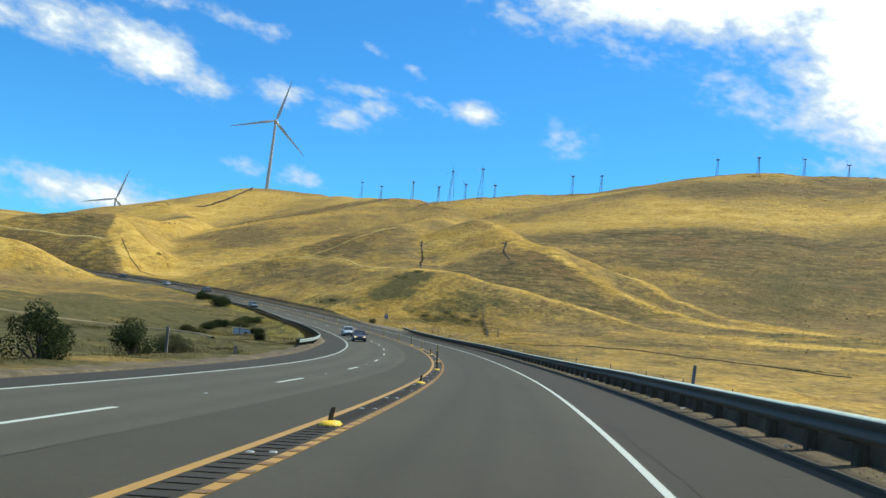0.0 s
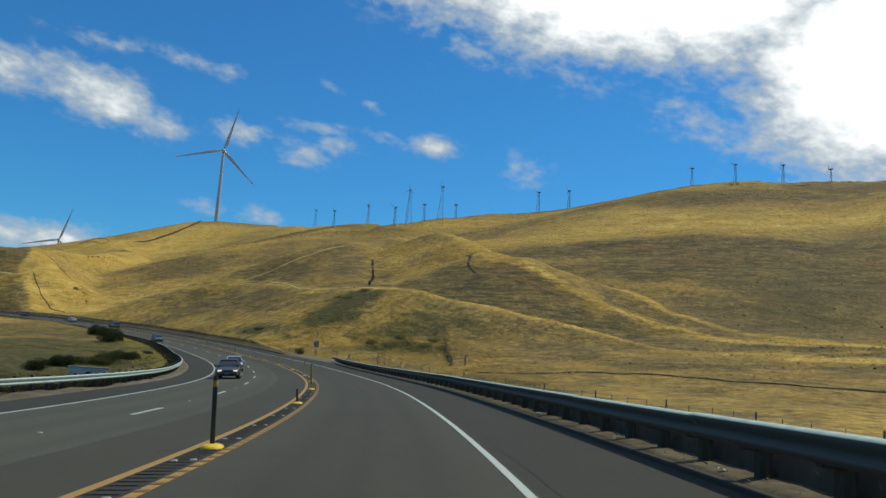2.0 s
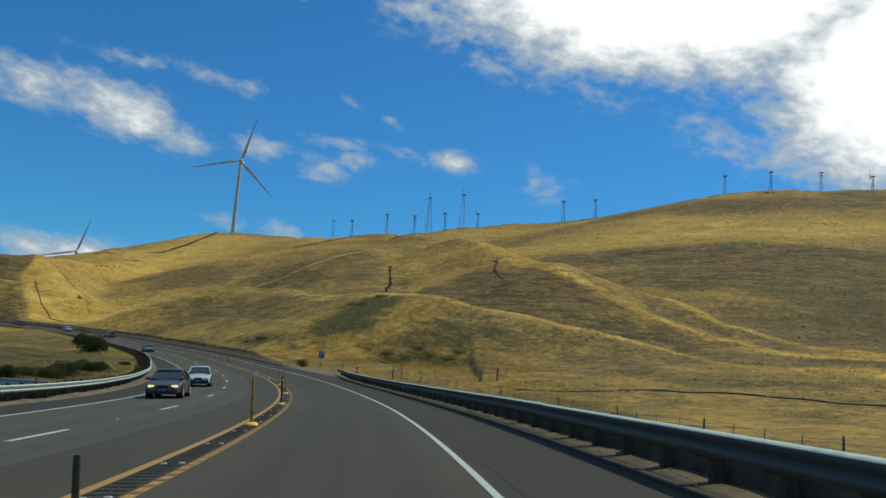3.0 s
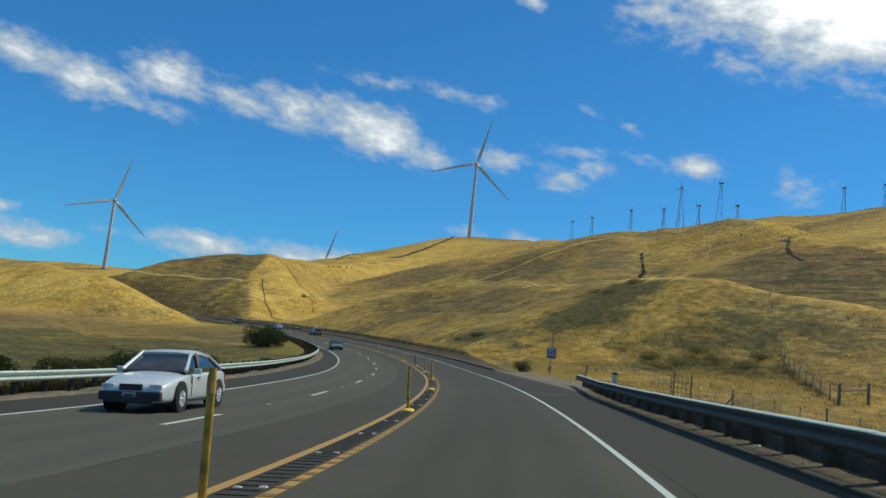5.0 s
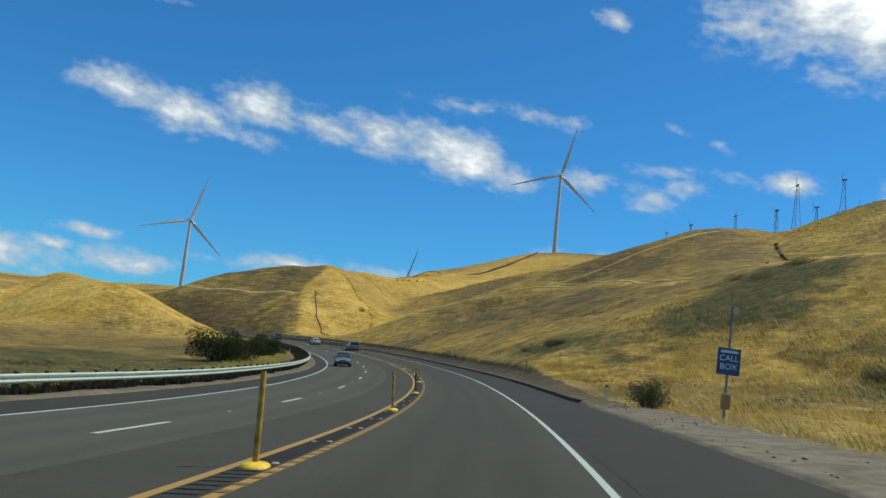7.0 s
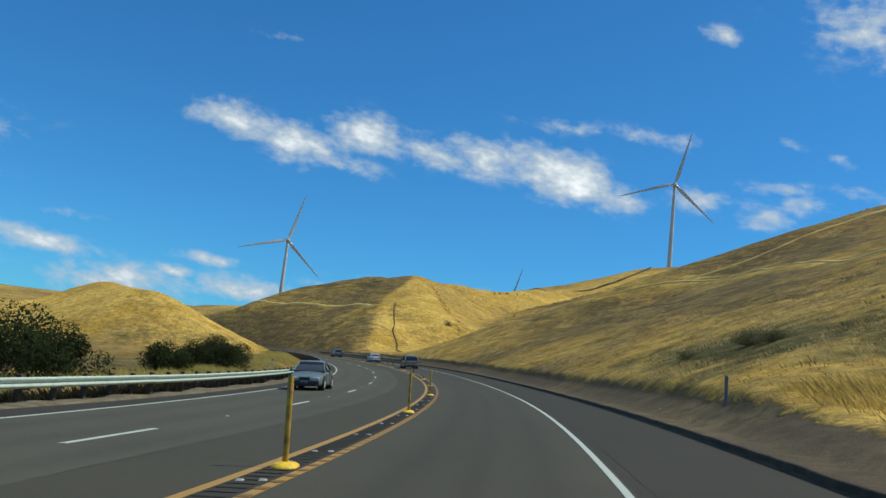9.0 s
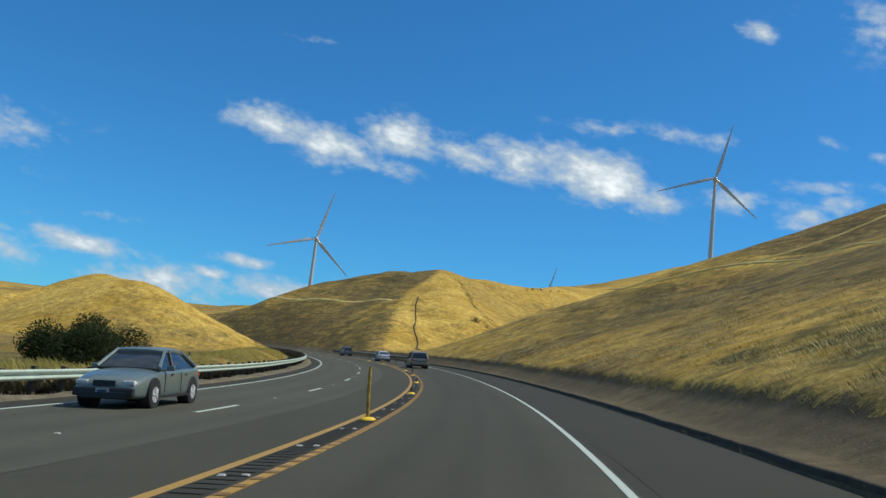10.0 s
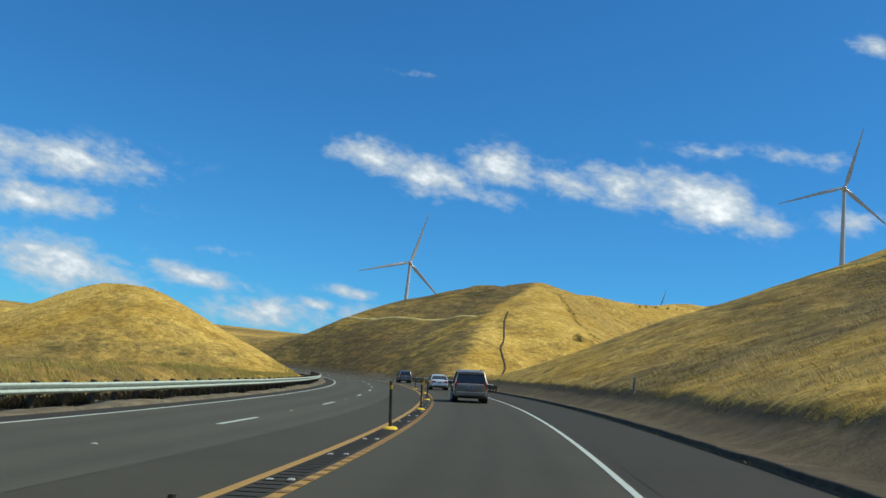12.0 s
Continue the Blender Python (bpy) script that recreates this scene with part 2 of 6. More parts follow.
def plain(name, colour, rough=0.5, wear=0.25, scale=6.0, **more):
    """Painted, cast or moulded stuff with slight unevenness and dust."""
    m, k = material(name)
    p = k.add("ShaderNodeTexCoord").outputs["Object"]
    n = k.noise(p, scale, 6)
    dust = k.noise(p, scale * 0.25, 3)
    dark = tuple(c * (1 - wear) for c in colour)
    light = tuple(min(1, c * (1 + 0.4 * wear)) for c in colour)
    c = k.mix(k.ramp(k.math("ADD", k.math("MULTIPLY", n, 0.6), k.math("MULTIPLY", dust, 0.4)), 0.3, 0.7), dark, light)
    finish(k, c, rough, n, 0.08, 0.01, **more)
    return m


def asphalt(name, colour, tyre=0.15, crack=0.0):
    m, k = material(name)
    p = place_of(k)
    grain = k.noise(p, 55.0, 3, 0.7)
    blot = k.noise(p, 0.35, 5, 0.6)
    wide = k.noise(p, 0.06, 3, 0.5)
    c = k.mix(k.ramp(grain, 0.3, 0.7), tuple(v * 0.78 for v in colour), tuple(v * 1.22 for v in colour))
    c = k.mix(k.math("MULTIPLY", k.ramp(blot, 0.42, 0.72), 0.30), c, tuple(v * 0.62 for v in colour))
    c = k.mix(k.math("MULTIPLY", k.ramp(wide, 0.4, 0.65), 0.22), c, tuple(v * 1.35 for v in colour))
    mottle = k.noise(p, 5.0, 5, 0.7)
    c = k.mix(k.math("MULTIPLY", k.ramp(mottle, 0.45, 0.7), 0.28), c, tuple(v * 0.55 for v in colour))
    flecks = k.noise(p, 16.0, 3, 0.6)
    c = k.mix(k.math("MULTIPLY", k.ramp(flecks, 0.58, 0.72), 0.35), c, tuple(v * 1.8 for v in colour))
    lane = carried_by_mesh(k, "lane")
    c = k.mix(k.math("MULTIPLY", lane, tyre), c, tuple(v * 0.45 for v in colour))
    if crack:
        cell = k.add("ShaderNodeTexVoronoi", {"Vector": k.mix(0.1, p, k.add("ShaderNodeTexNoise", {"Vector": p, "Scale": 1.5}).outputs[1], "ADD"), "Scale": 0.22})
        cell.feature = "DISTANCE_TO_EDGE"
        cell = cell.outputs[0]
        c = k.mix(k.math("MULTIPLY", k.math("SUBTRACT", 1.0, k.ramp(cell, 0.0, 0.006)), crack), c, (0.012, 0.012, 0.012))
    finish(k, c, 0.88, grain, 0.5, 0.006, Specular_IOR_Level=0.25)
    return m


def road_paint(name, colour, worn=0.5):
    m, k = material(name)
    p = place_of(k)
    n = k.noise(p, 9.0, 6, 0.7)
    grain = k.noise(p, 70.0, 2, 0.6)
    gone = k.ramp(k.math("ADD", k.math("MULTIPLY", n, 0.7), k.math("MULTIPLY", grain, 0.3)), 0.75 - 0.3 * worn, 0.9 - 0.2 * worn)
    c = k.mix(k.math("MULTIPLY", gone, 0.75), colour, tuple(0.25 * v + 0.03 for v in colour))
    finish(k, c, 0.6, grain, 0.3, 0.004)
    return m


def ground_material(name, blade=False):
    m, k = material(name)
    p = place_of(k)
    dirt = carried_by_mesh(k, "dirt")
    green = carried_by_mesh(k, "green")
    brown = carried_by_mesh(k, "brown")
    gold = carried_by_mesh(k, "gold")
    xyz = k.add("ShaderNodeSeparateXYZ", {0: p})
    # cattle paths run along the slope, so the sward is drawn out sideways and banded by height
    drawn = k.add("ShaderNodeCombineXYZ", {0: xyz.outputs[0], 1: xyz.outputs[1], 2: k.math("MULTIPLY", xyz.outputs[2], 1.7)}).outputs[0]
    big = k.noise(drawn, 0.012, 5, 0.6, 0.6)
    mid = k.noise(drawn, 0.07, 6, 0.65, 0.8)
    band = k.noise(drawn, 0.25, 5, 0.7, 0.4)
    tuft = k.noise(p, 1.3, 6, 0.75)
    fine = k.noise(p, 9.0, 4, 0.7)
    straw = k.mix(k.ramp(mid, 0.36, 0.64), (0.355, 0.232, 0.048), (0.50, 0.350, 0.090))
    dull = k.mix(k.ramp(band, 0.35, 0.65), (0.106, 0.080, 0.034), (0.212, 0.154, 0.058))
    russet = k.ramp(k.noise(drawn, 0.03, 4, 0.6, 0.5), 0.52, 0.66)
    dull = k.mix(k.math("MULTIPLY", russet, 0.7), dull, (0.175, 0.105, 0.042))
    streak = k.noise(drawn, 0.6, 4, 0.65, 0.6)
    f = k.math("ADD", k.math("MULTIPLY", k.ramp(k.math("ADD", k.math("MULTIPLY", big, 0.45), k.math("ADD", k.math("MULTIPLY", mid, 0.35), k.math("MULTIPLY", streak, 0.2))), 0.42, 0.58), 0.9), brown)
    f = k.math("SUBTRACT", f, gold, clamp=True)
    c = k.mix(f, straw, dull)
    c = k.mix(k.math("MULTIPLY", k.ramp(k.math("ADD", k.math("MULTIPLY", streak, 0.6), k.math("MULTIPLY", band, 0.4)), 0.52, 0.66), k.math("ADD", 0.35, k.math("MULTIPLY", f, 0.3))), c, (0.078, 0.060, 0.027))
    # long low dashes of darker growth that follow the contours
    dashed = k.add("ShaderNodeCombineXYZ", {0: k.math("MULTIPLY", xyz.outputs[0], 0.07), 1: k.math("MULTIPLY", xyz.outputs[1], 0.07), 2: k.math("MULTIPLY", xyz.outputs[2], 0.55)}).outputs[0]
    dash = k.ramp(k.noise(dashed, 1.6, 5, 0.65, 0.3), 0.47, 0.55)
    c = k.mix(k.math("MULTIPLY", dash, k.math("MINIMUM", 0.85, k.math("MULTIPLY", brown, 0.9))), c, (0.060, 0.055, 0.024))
    clump = k.noise(p, 0.16, 5, 0.65, 0.6)
    c = k.mix(k.math("MULTIPLY", k.ramp(clump, 0.53, 0.66), 0.5), c, (0.145, 0.100, 0.036))
    speck = k.ramp(k.math("ADD", k.math("MULTIPLY", tuft, 0.5), k.math("MULTIPLY", band, 0.5)), 0.55, 0.7)
    c = k.mix(k.math("MULTIPLY", speck, 0.55), c, (0.10, 0.072, 0.028))
    c = k.mix(k.math("MULTIPLY", k.ramp(fine, 0.5, 0.75), 0.35), c, (0.17, 0.12, 0.045))
    weeds = k.mix(k.ramp(tuft, 0.35, 0.65), (0.036, 0.040, 0.015), (0.092, 0.085, 0.032))
    f = k.ramp(k.math("ADD", green, k.math("MULTIPLY", k.math("SUBTRACT", k.math("ADD", k.math("MULTIPLY", mid, 0.5), k.math("MULTIPLY", band, 0.5)), 0.5), 2.6)), 0.32, 0.78)
    c = k.mix(k.math("MULTIPLY", f, 0.92), c, weeds)
    # grain of the sward: single tufts and the gaps between them
    for scale, lo, hi, weight in ((0.33, 0.74, 1.24, 0.5), (0.95, 0.62, 1.36, 0.75), (4.5, 0.62, 1.34, 0.8)):
        n = k.ramp(k.noise(p, scale, 5, 0.7, 0.2), 0.34, 0.66)
        c = k.mix(weight, c, k.mix(n, (lo * 1.03, lo, lo * 0.96), (hi, hi * 0.99, hi * 0.95)), "MULTIPLY")
    earth = k.mix(k.ramp(tuft, 0.35, 0.65), (0.066, 0.050, 0.025), (0.138, 0.108, 0.055))
    earth = k.mix(k.math("MULTIPLY", k.ramp(mid, 0.4, 0.62), 0.6), earth, (0.060, 0.047, 0.031))
    earth = k.mix(k.ramp(fine, 0.55, 0.7), earth, (0.05, 0.039, 0.028))
    grit = k.noise(p, 26.0, 3, 0.7)
    earth = k.mix(k.math("MULTIPLY", k.ramp(grit, 0.56, 0.66), 0.55), earth, (0.19, 0.17, 0.135))
    earth = k.mix(k.math("MULTIPLY", k.ramp(grit, 0.46, 0.36), 0.5), earth, (0.030, 0.025, 0.019))
    pale = k.mix(k.ramp(tuft, 0.35, 0.65), (0.155, 0.135, 0.095), (0.27, 0.24, 0.175))
    earth = k.mix(gold, earth, pale)
    f = k.ramp(k.math("ADD", dirt, k.math("MULTIPLY", k.math("SUBTRACT", tuft, 0.5), 0.9)), 0.4, 0.6)
    c = k.mix(f, c, earth)
    if blade:
        shader = k.add("ShaderNodeBsdfPrincipled", {"Base Color": c, "Roughness": 0.9, "Specular IOR Level": 0.1})
        k.add("ShaderNodeOutputMaterial", {0: k.add("ShaderNodeMixShader", {0: 0.6, 1: shader, 2: k.add("ShaderNodeBsdfTranslucent", {0: c})})})
        return m
    height = k.math("ADD", k.math("MULTIPLY", tuft, 0.6), k.math("ADD", k.math("MULTIPLY", fine, 0.15), k.math("ADD", k.math("MULTIPLY", band, 0.8), k.math("MULTIPLY", streak, 0.45))))
    height = k.math("MULTIPLY", height, k.math("SUBTRACT", 1.0, k.math("MULTIPLY", f, 0.88)))
    finish(k, c, 0.95, height, 0.4, 0.4, Specular_IOR_Level=0.1)
    return m


def grass_material(name, a, b):
    m, k = material(name)
    r = k.add("ShaderNodeNewGeometry").outputs["Random Per Island"]
    n = k.noise(place_of(k), 0.25, 4)
    c = k.mix(r, a, b)
    c = k.mix(k.math("MULTIPLY", k.ramp(n, 0.45, 0.65), 0.35), c, tuple(0.6 * v for v in a))
    shader = k.add("ShaderNodeBsdfPrincipled", {"Base Color": c, "Roughness": 0.8, "Specular IOR Level": 0.15})
    through_light = k.add("ShaderNodeBsdfTranslucent", {0: c})
    k.add("ShaderNodeOutputMaterial", {0: k.add("ShaderNodeMixShader", {0: 0.6, 1: shader, 2: through_light})})
    return m


def galvanised(name, colour):
    m, k = material(name)
    p = k.add("ShaderNodeTexCoord").outputs["Object"]
    n = k.noise(p, 5.0, 5, 0.6)
    spangle = k.noise(p, 40.0, 2, 0.5)
    c = k.mix(k.ramp(n, 0.35, 0.65), tuple(v * 0.82 for v in colour), colour)
    c = k.mix(k.math("MULTIPLY", k.ramp(n, 0.64, 0.78), 0.3), c, (0.22, 0.14, 0.08))
    # shade put into the colour: the beam's face is darkened, its top left pale
    face_shade = k.math("MULTIPLY", carried_by_mesh(k, "face_shade"), k.math("ADD", 0.65, k.math("MULTIPLY", n, 0.5)), clamp=True)
    c = k.mix(face_shade, c, (0.105, 0.095, 0.075))
    finish(k, c, k.math("ADD", 0.5, k.math("MULTIPLY", spangle, 0.25)), spangle, 0.05, 0.004, Metallic=0.0, Specular_IOR_Level=0.12)
    return m


def weathered_wood(name, a, b):
    m, k = material(name)
    p = k.add("ShaderNodeTexCoord").outputs["Object"]
    stretched = k.add("ShaderNodeMapping", {0: p, 3: (12.0, 12.0, 1.2)}).outputs[0]
    n = k.noise(stretched, 2.0, 6, 0.7)
    finish(k, k.mix(k.ramp(n, 0.3, 0.7), a, b), 0.9, n, 0.5, 0.01)
    return m


def glass_dark(name, colour=(0.012, 0.014, 0.016)):
    m, k = material(name)
    n = k.noise(k.add("ShaderNodeTexCoord").outputs["Object"], 3.0, 3)
    finish(k, k.mix(n, colour, tuple(v * 2.2 for v in colour)), 0.06, Specular_IOR_Level=0.6)
    return m


def car_paint(name, colour):
    m, k = material(name)
    p = k.add("ShaderNodeTexCoord").outputs["Object"]
    flake = k.noise(p, 300.0, 1)
    dust = k.noise(p, 4.0, 4)
    c = k.mix(k.math("MULTIPLY", k.ramp(dust, 0.45, 0.75), 0.25), colour, (0.30, 0.26, 0.20))
    c = k.mix(k.math("MULTIPLY", flake, 0.2), c, tuple(min(1, v * 1.6) for v in colour))
    finish(k, c, 0.32, Metallic=0.25, Coat_Weight=0.6, Coat_Roughness=0.08)
    return m


GROUND = ground_material("dry_grass_ground")
SWARD = ground_material("dry_sward_blade", True)
ASPHALT_OWN = asphalt("asphalt_lane", (0.054, 0.050, 0.033), 0.4, 0.0)
ASPHALT_FAR = asphalt("asphalt_far_lanes", (0.070, 0.066, 0.045), 0.32, 0.0)
ASPHALT_DARK = asphalt("asphalt_dark_seam", (0.049, 0.045, 0.028), 0.0, 0.0)
ASPHALT_SHOULDER = asphalt("asphalt_shoulder", (0.034, 0.031, 0.020), 0.0, 0.35)
ASPHALT_GROOVE = asphalt("asphalt_groove", (0.034, 0.032, 0.026), 0.0, 0.0)
PAINT_GROOVE = road_paint("paint_in_groove", (0.17, 0.088, 0.016), 0.8)
PAINT_WHITE = road_paint("white_road_paint", (0.40, 0.435, 0.365), 0.7)
PAINT_YELLOW = road_paint("yellow_road_paint", (0.33, 0.185, 0.026), 0.75)
STEEL = galvanised("galvanised_steel", (0.45, 0.53, 0.44))
TIMBER = weathered_wood("creosoted_timber", (0.036, 0.026, 0.016), (0.085, 0.062, 0.038))
GREY_WOOD = weathered_wood("grey_weathered_wood", (0.10, 0.085, 0.07), (0.24, 0.20, 0.16))
POST_YELLOW = plain("yellow_post_plastic", (0.52, 0.31, 0.03), 0.6, 0.8, 4.0)
POST_DARK = plain("blackened_post_plastic", (0.06, 0.045, 0.02), 0.6, 0.5, 8.0)
BASE_YELLOW = plain("yellow_rubber_base", (0.70, 0.45, 0.02), 0.6, 0.4, 14.0)
TURBINE_WHITE = plain("turbine_paint", (0.48, 0.48, 0.47), 0.45, 0.12, 0.4)
LATTICE = plain("lattice_steel", (0.16, 0.16, 0.165), 0.5, 0.3, 1.0)
LEAF = grass_material("oak_leaf", (0.022, 0.034, 0.012), (0.06, 0.075, 0.026))
DULL_WEED = grass_material("dull_roadside_weed", (0.045, 0.040, 0.018), (0.125, 0.098, 0.042))
SHADE_WEED = grass_material("shade_dark_weed", (0.030, 0.027, 0.014), (0.075, 0.060, 0.030))
SAGE = grass_material("sage_leaf", (0.075, 0.082, 0.036), (0.155, 0.150, 0.075))
FIELD_WEED = grass_material("field_weed", (0.042, 0.047, 0.016), (0.105, 0.100, 0.036))
MEADOW = grass_material("yellow_green_meadow_grass", (0.40, 0.32, 0.075), (0.60, 0.50, 0.16))
STRAW = grass_material("dry_grass_blade", (0.43, 0.295, 0.065), (0.60, 0.45, 0.15))
STRAW_PALE = grass_material("pale_oat_grass", (0.50, 0.38, 0.15), (0.66, 0.54, 0.27))
BARK = weathered_wood("bark", (0.05, 0.04, 0.03), (0.13, 0.10, 0.08))
CAR_GLASS = glass_dark("tinted_glass")
TYRE = plain("tyre_rubber", (0.016, 0.016, 0.017), 0.85, 0.3, 20)
ALLOY = plain("alloy", (0.55, 0.55, 0.54), 0.3, 0.2, 10, Metallic=0.3)
TRIM = plain("black_trim", (0.02, 0.02, 0.021), 0.55, 0.3, 10)
RED_LENS = plain("red_lens", (0.35, 0.015, 0.012), 0.15, 0.2, 10)
CLEAR_LENS = plain("clear_lens", (0.62, 0.60, 0.54), 0.12, 0.15, 10)
PLATE = plain("plate_white", (0.30, 0.30, 0.29), 0.4, 0.2, 20)
INK = plain("dark_ink", (0.03, 0.04, 0.10), 0.5, 0.1, 20)
LAMP_ON = plain("headlight_lit", (0.7, 0.6, 0.35), 0.2, 0.1, 10, Emission_Color=(1.0, 0.72, 0.28, 1.0), Emission_Strength=1.3)
SIGN_BLUE = plain("sign_blue", (0.03, 0.075, 0.17), 0.5, 0.4, 3)
SIGN_WHITE = plain("sign_white", (0.62, 0.68, 0.72), 0.45, 0.1, 3)
CALL_YELLOW = plain("call_box_yellow", (0.42, 0.22, 0.06), 0.5, 0.3, 8)
CONCRETE = plain("concrete_grey", (0.34, 0.32, 0.29), 0.9, 0.35, 5)
ROCK = plain("pale_stone", (0.21, 0.185, 0.14), 0.95, 0.5, 9)
MARKER_WHITE = plain("marker_white", (0.52, 0.52, 0.49), 0.5, 0.3, 9)
DARK_STRIP = plain("dark_hill_strip", (0.062, 0.043, 0.022), 0.98, 0.7, 1.2)
REFLECTOR = plain("worn_reflector", (0.40, 0.39, 0.34), 0.5, 0.5, 12)
KERB = plain("asphalt_kerb", (0.052, 0.035, 0.016), 0.95, 0.5, 3.0)
GULLY_SHADE_SCRUB = grass_material("gully_shade_scrub", (0.035, 0.027, 0.013), (0.075, 0.058, 0.024))
RUST = plain("rusty_pipe", (0.17, 0.115, 0.07), 0.8, 0.5, 3.0)
BANK_BACKING = plain("dark_backing_soil", (0.062, 0.052, 0.036), 0.95, 0.6, 1.6)
FIELD_TRACK = plain("field_track_earth", (0.21, 0.17, 0.09), 0.98, 0.4, 0.5)
PATH_EARTH = plain("bleached_path_earth", (0.46, 0.35, 0.11), 0.98, 0.35, 0.3)
# ---- building helpers ----
def part(name, bm, mat, parent=None, label="", soft=None):
    """One bmesh as one mesh object, under a thing or a part. soft: shade smooth below that many degrees."""
    me = bpy.data.meshes.new(name)
    bmesh.ops.recalc_face_normals(bm, faces=bm.faces[:])
    if soft is not None:
        for f in bm.faces:
            f.smooth = True
        for e in bm.edges:
            if len(e.link_faces) == 2 and e.calc_face_angle(0) > radians(soft):
                e.smooth = False
    bm.to_mesh(me)
    bm.free()
    me.materials.append(mat)
    ob = new(name, me)
    ob.parent = parent
    return tagged(ob, label)


def piece(name, me, parent, m=None):
    ob = new(name, me)
    ob.parent = parent
    if m is not None:
        ob.matrix_basis = m
    return ob


def box_bm(size, at=(0, 0, 0), bevel=0.0, taper=1.0, bm=None):
    bm = bm or bmesh.new()
    made = bmesh.ops.create_cube(bm, size=1.0)["verts"]
    for v in made:
        f = taper if v.co.z > 0 else 1.0
        v.co = Vector((v.co.x * size[0] * f + at[0], v.co.y * size[1] * f + at[1], v.co.z * size[2] + at[2]))
    if bevel:
        edges = list({e for v in made for e in v.link_edges})
        bmesh.ops.bevel(bm, geom=edges, offset=bevel, segments=2, affect="EDGES", profile=0.6)
    return bm


def rod_bm(a, b, r1, r2=None, sides=8, bm=None):
    bm = bm or bmesh.new()
    a, b = Vector(a), Vector(b)
    r2 = r1 if r2 is None else r2
    turn = (b - a).to_track_quat("Z", "Y")
    rings = []
    for at, r in ((a, r1), (b, r2)):
        rings.append([bm.verts.new(at + turn @ Vector((math.cos(i * math.tau / sides) * r, math.sin(i * math.tau / sides) * r, 0))) for i in range(sides)])
    for i in range(sides):
        bm.faces.new((rings[0][i], rings[0][(i + 1) % sides], rings[1][(i + 1) % sides], rings[1][i]))
    bm.faces.new(rings[0][::-1])
    bm.faces.new(rings[1])
    return bm


def loft_bm(rings, closed=True, caps=True, bm=None):
    bm = bm or bmesh.new()
    rows = [[bm.verts.new(p) for p in ring] for ring in rings]
    n = len(rows[0])
    for a, b in zip(rows[:-1], rows[1:]):
        for i in range(n if closed else n - 1):
            bm.faces.new((a[i], a[(i + 1) % n], b[(i + 1) % n], b[i]))
    if caps:
        bm.faces.new(rows[0][::-1])
        bm.faces.new(rows[-1])
    return bm


def thing(name, label, category, group="", at=None, kind=""):
    ob = tagged(new(name), label, category, group, kind)
    if at is not None:
        ob.matrix_basis = at
    return ob


def at_road(s, lat=0.0, up=0.0, turned=0.0, banked=True):
    """A pose on the road surface, facing along it."""
    x, y, z = on_road(s, lat, up)
    m = pose(x, y, z, 0, 0, road_turn(s))
    if banked:
        grade = math.degrees(math.atan((float(np.interp(s + 2, RS, RZ)) - float(np.interp(s - 2, RS, RZ))) / 4))
        m = m @ pose(0, 0, 0, grade, -math.degrees(math.atan(BANK)), 0)
    return m @ pose(0, 0, 0, 0, 0, turned)


def ground_at(x, y, sunk=0.0):
    return float(land(np.array([float(x)]), np.array([float(y)]), False)[0]) - sunk


# ---- ground ----
def spread(lo, hi, step, reach, grow=1.12):
    inner = list(np.arange(lo, hi + step, step))
    d = step
    while inner[-1] < reach[1]:
        d = min(d * grow, 160)
        inner.append(inner[-1] + d)
    d = step
    while inner[0] > reach[0]:
        d = min(d * grow, 160)
        inner.insert(0, inner[0] - d)
    return np.array(inner)


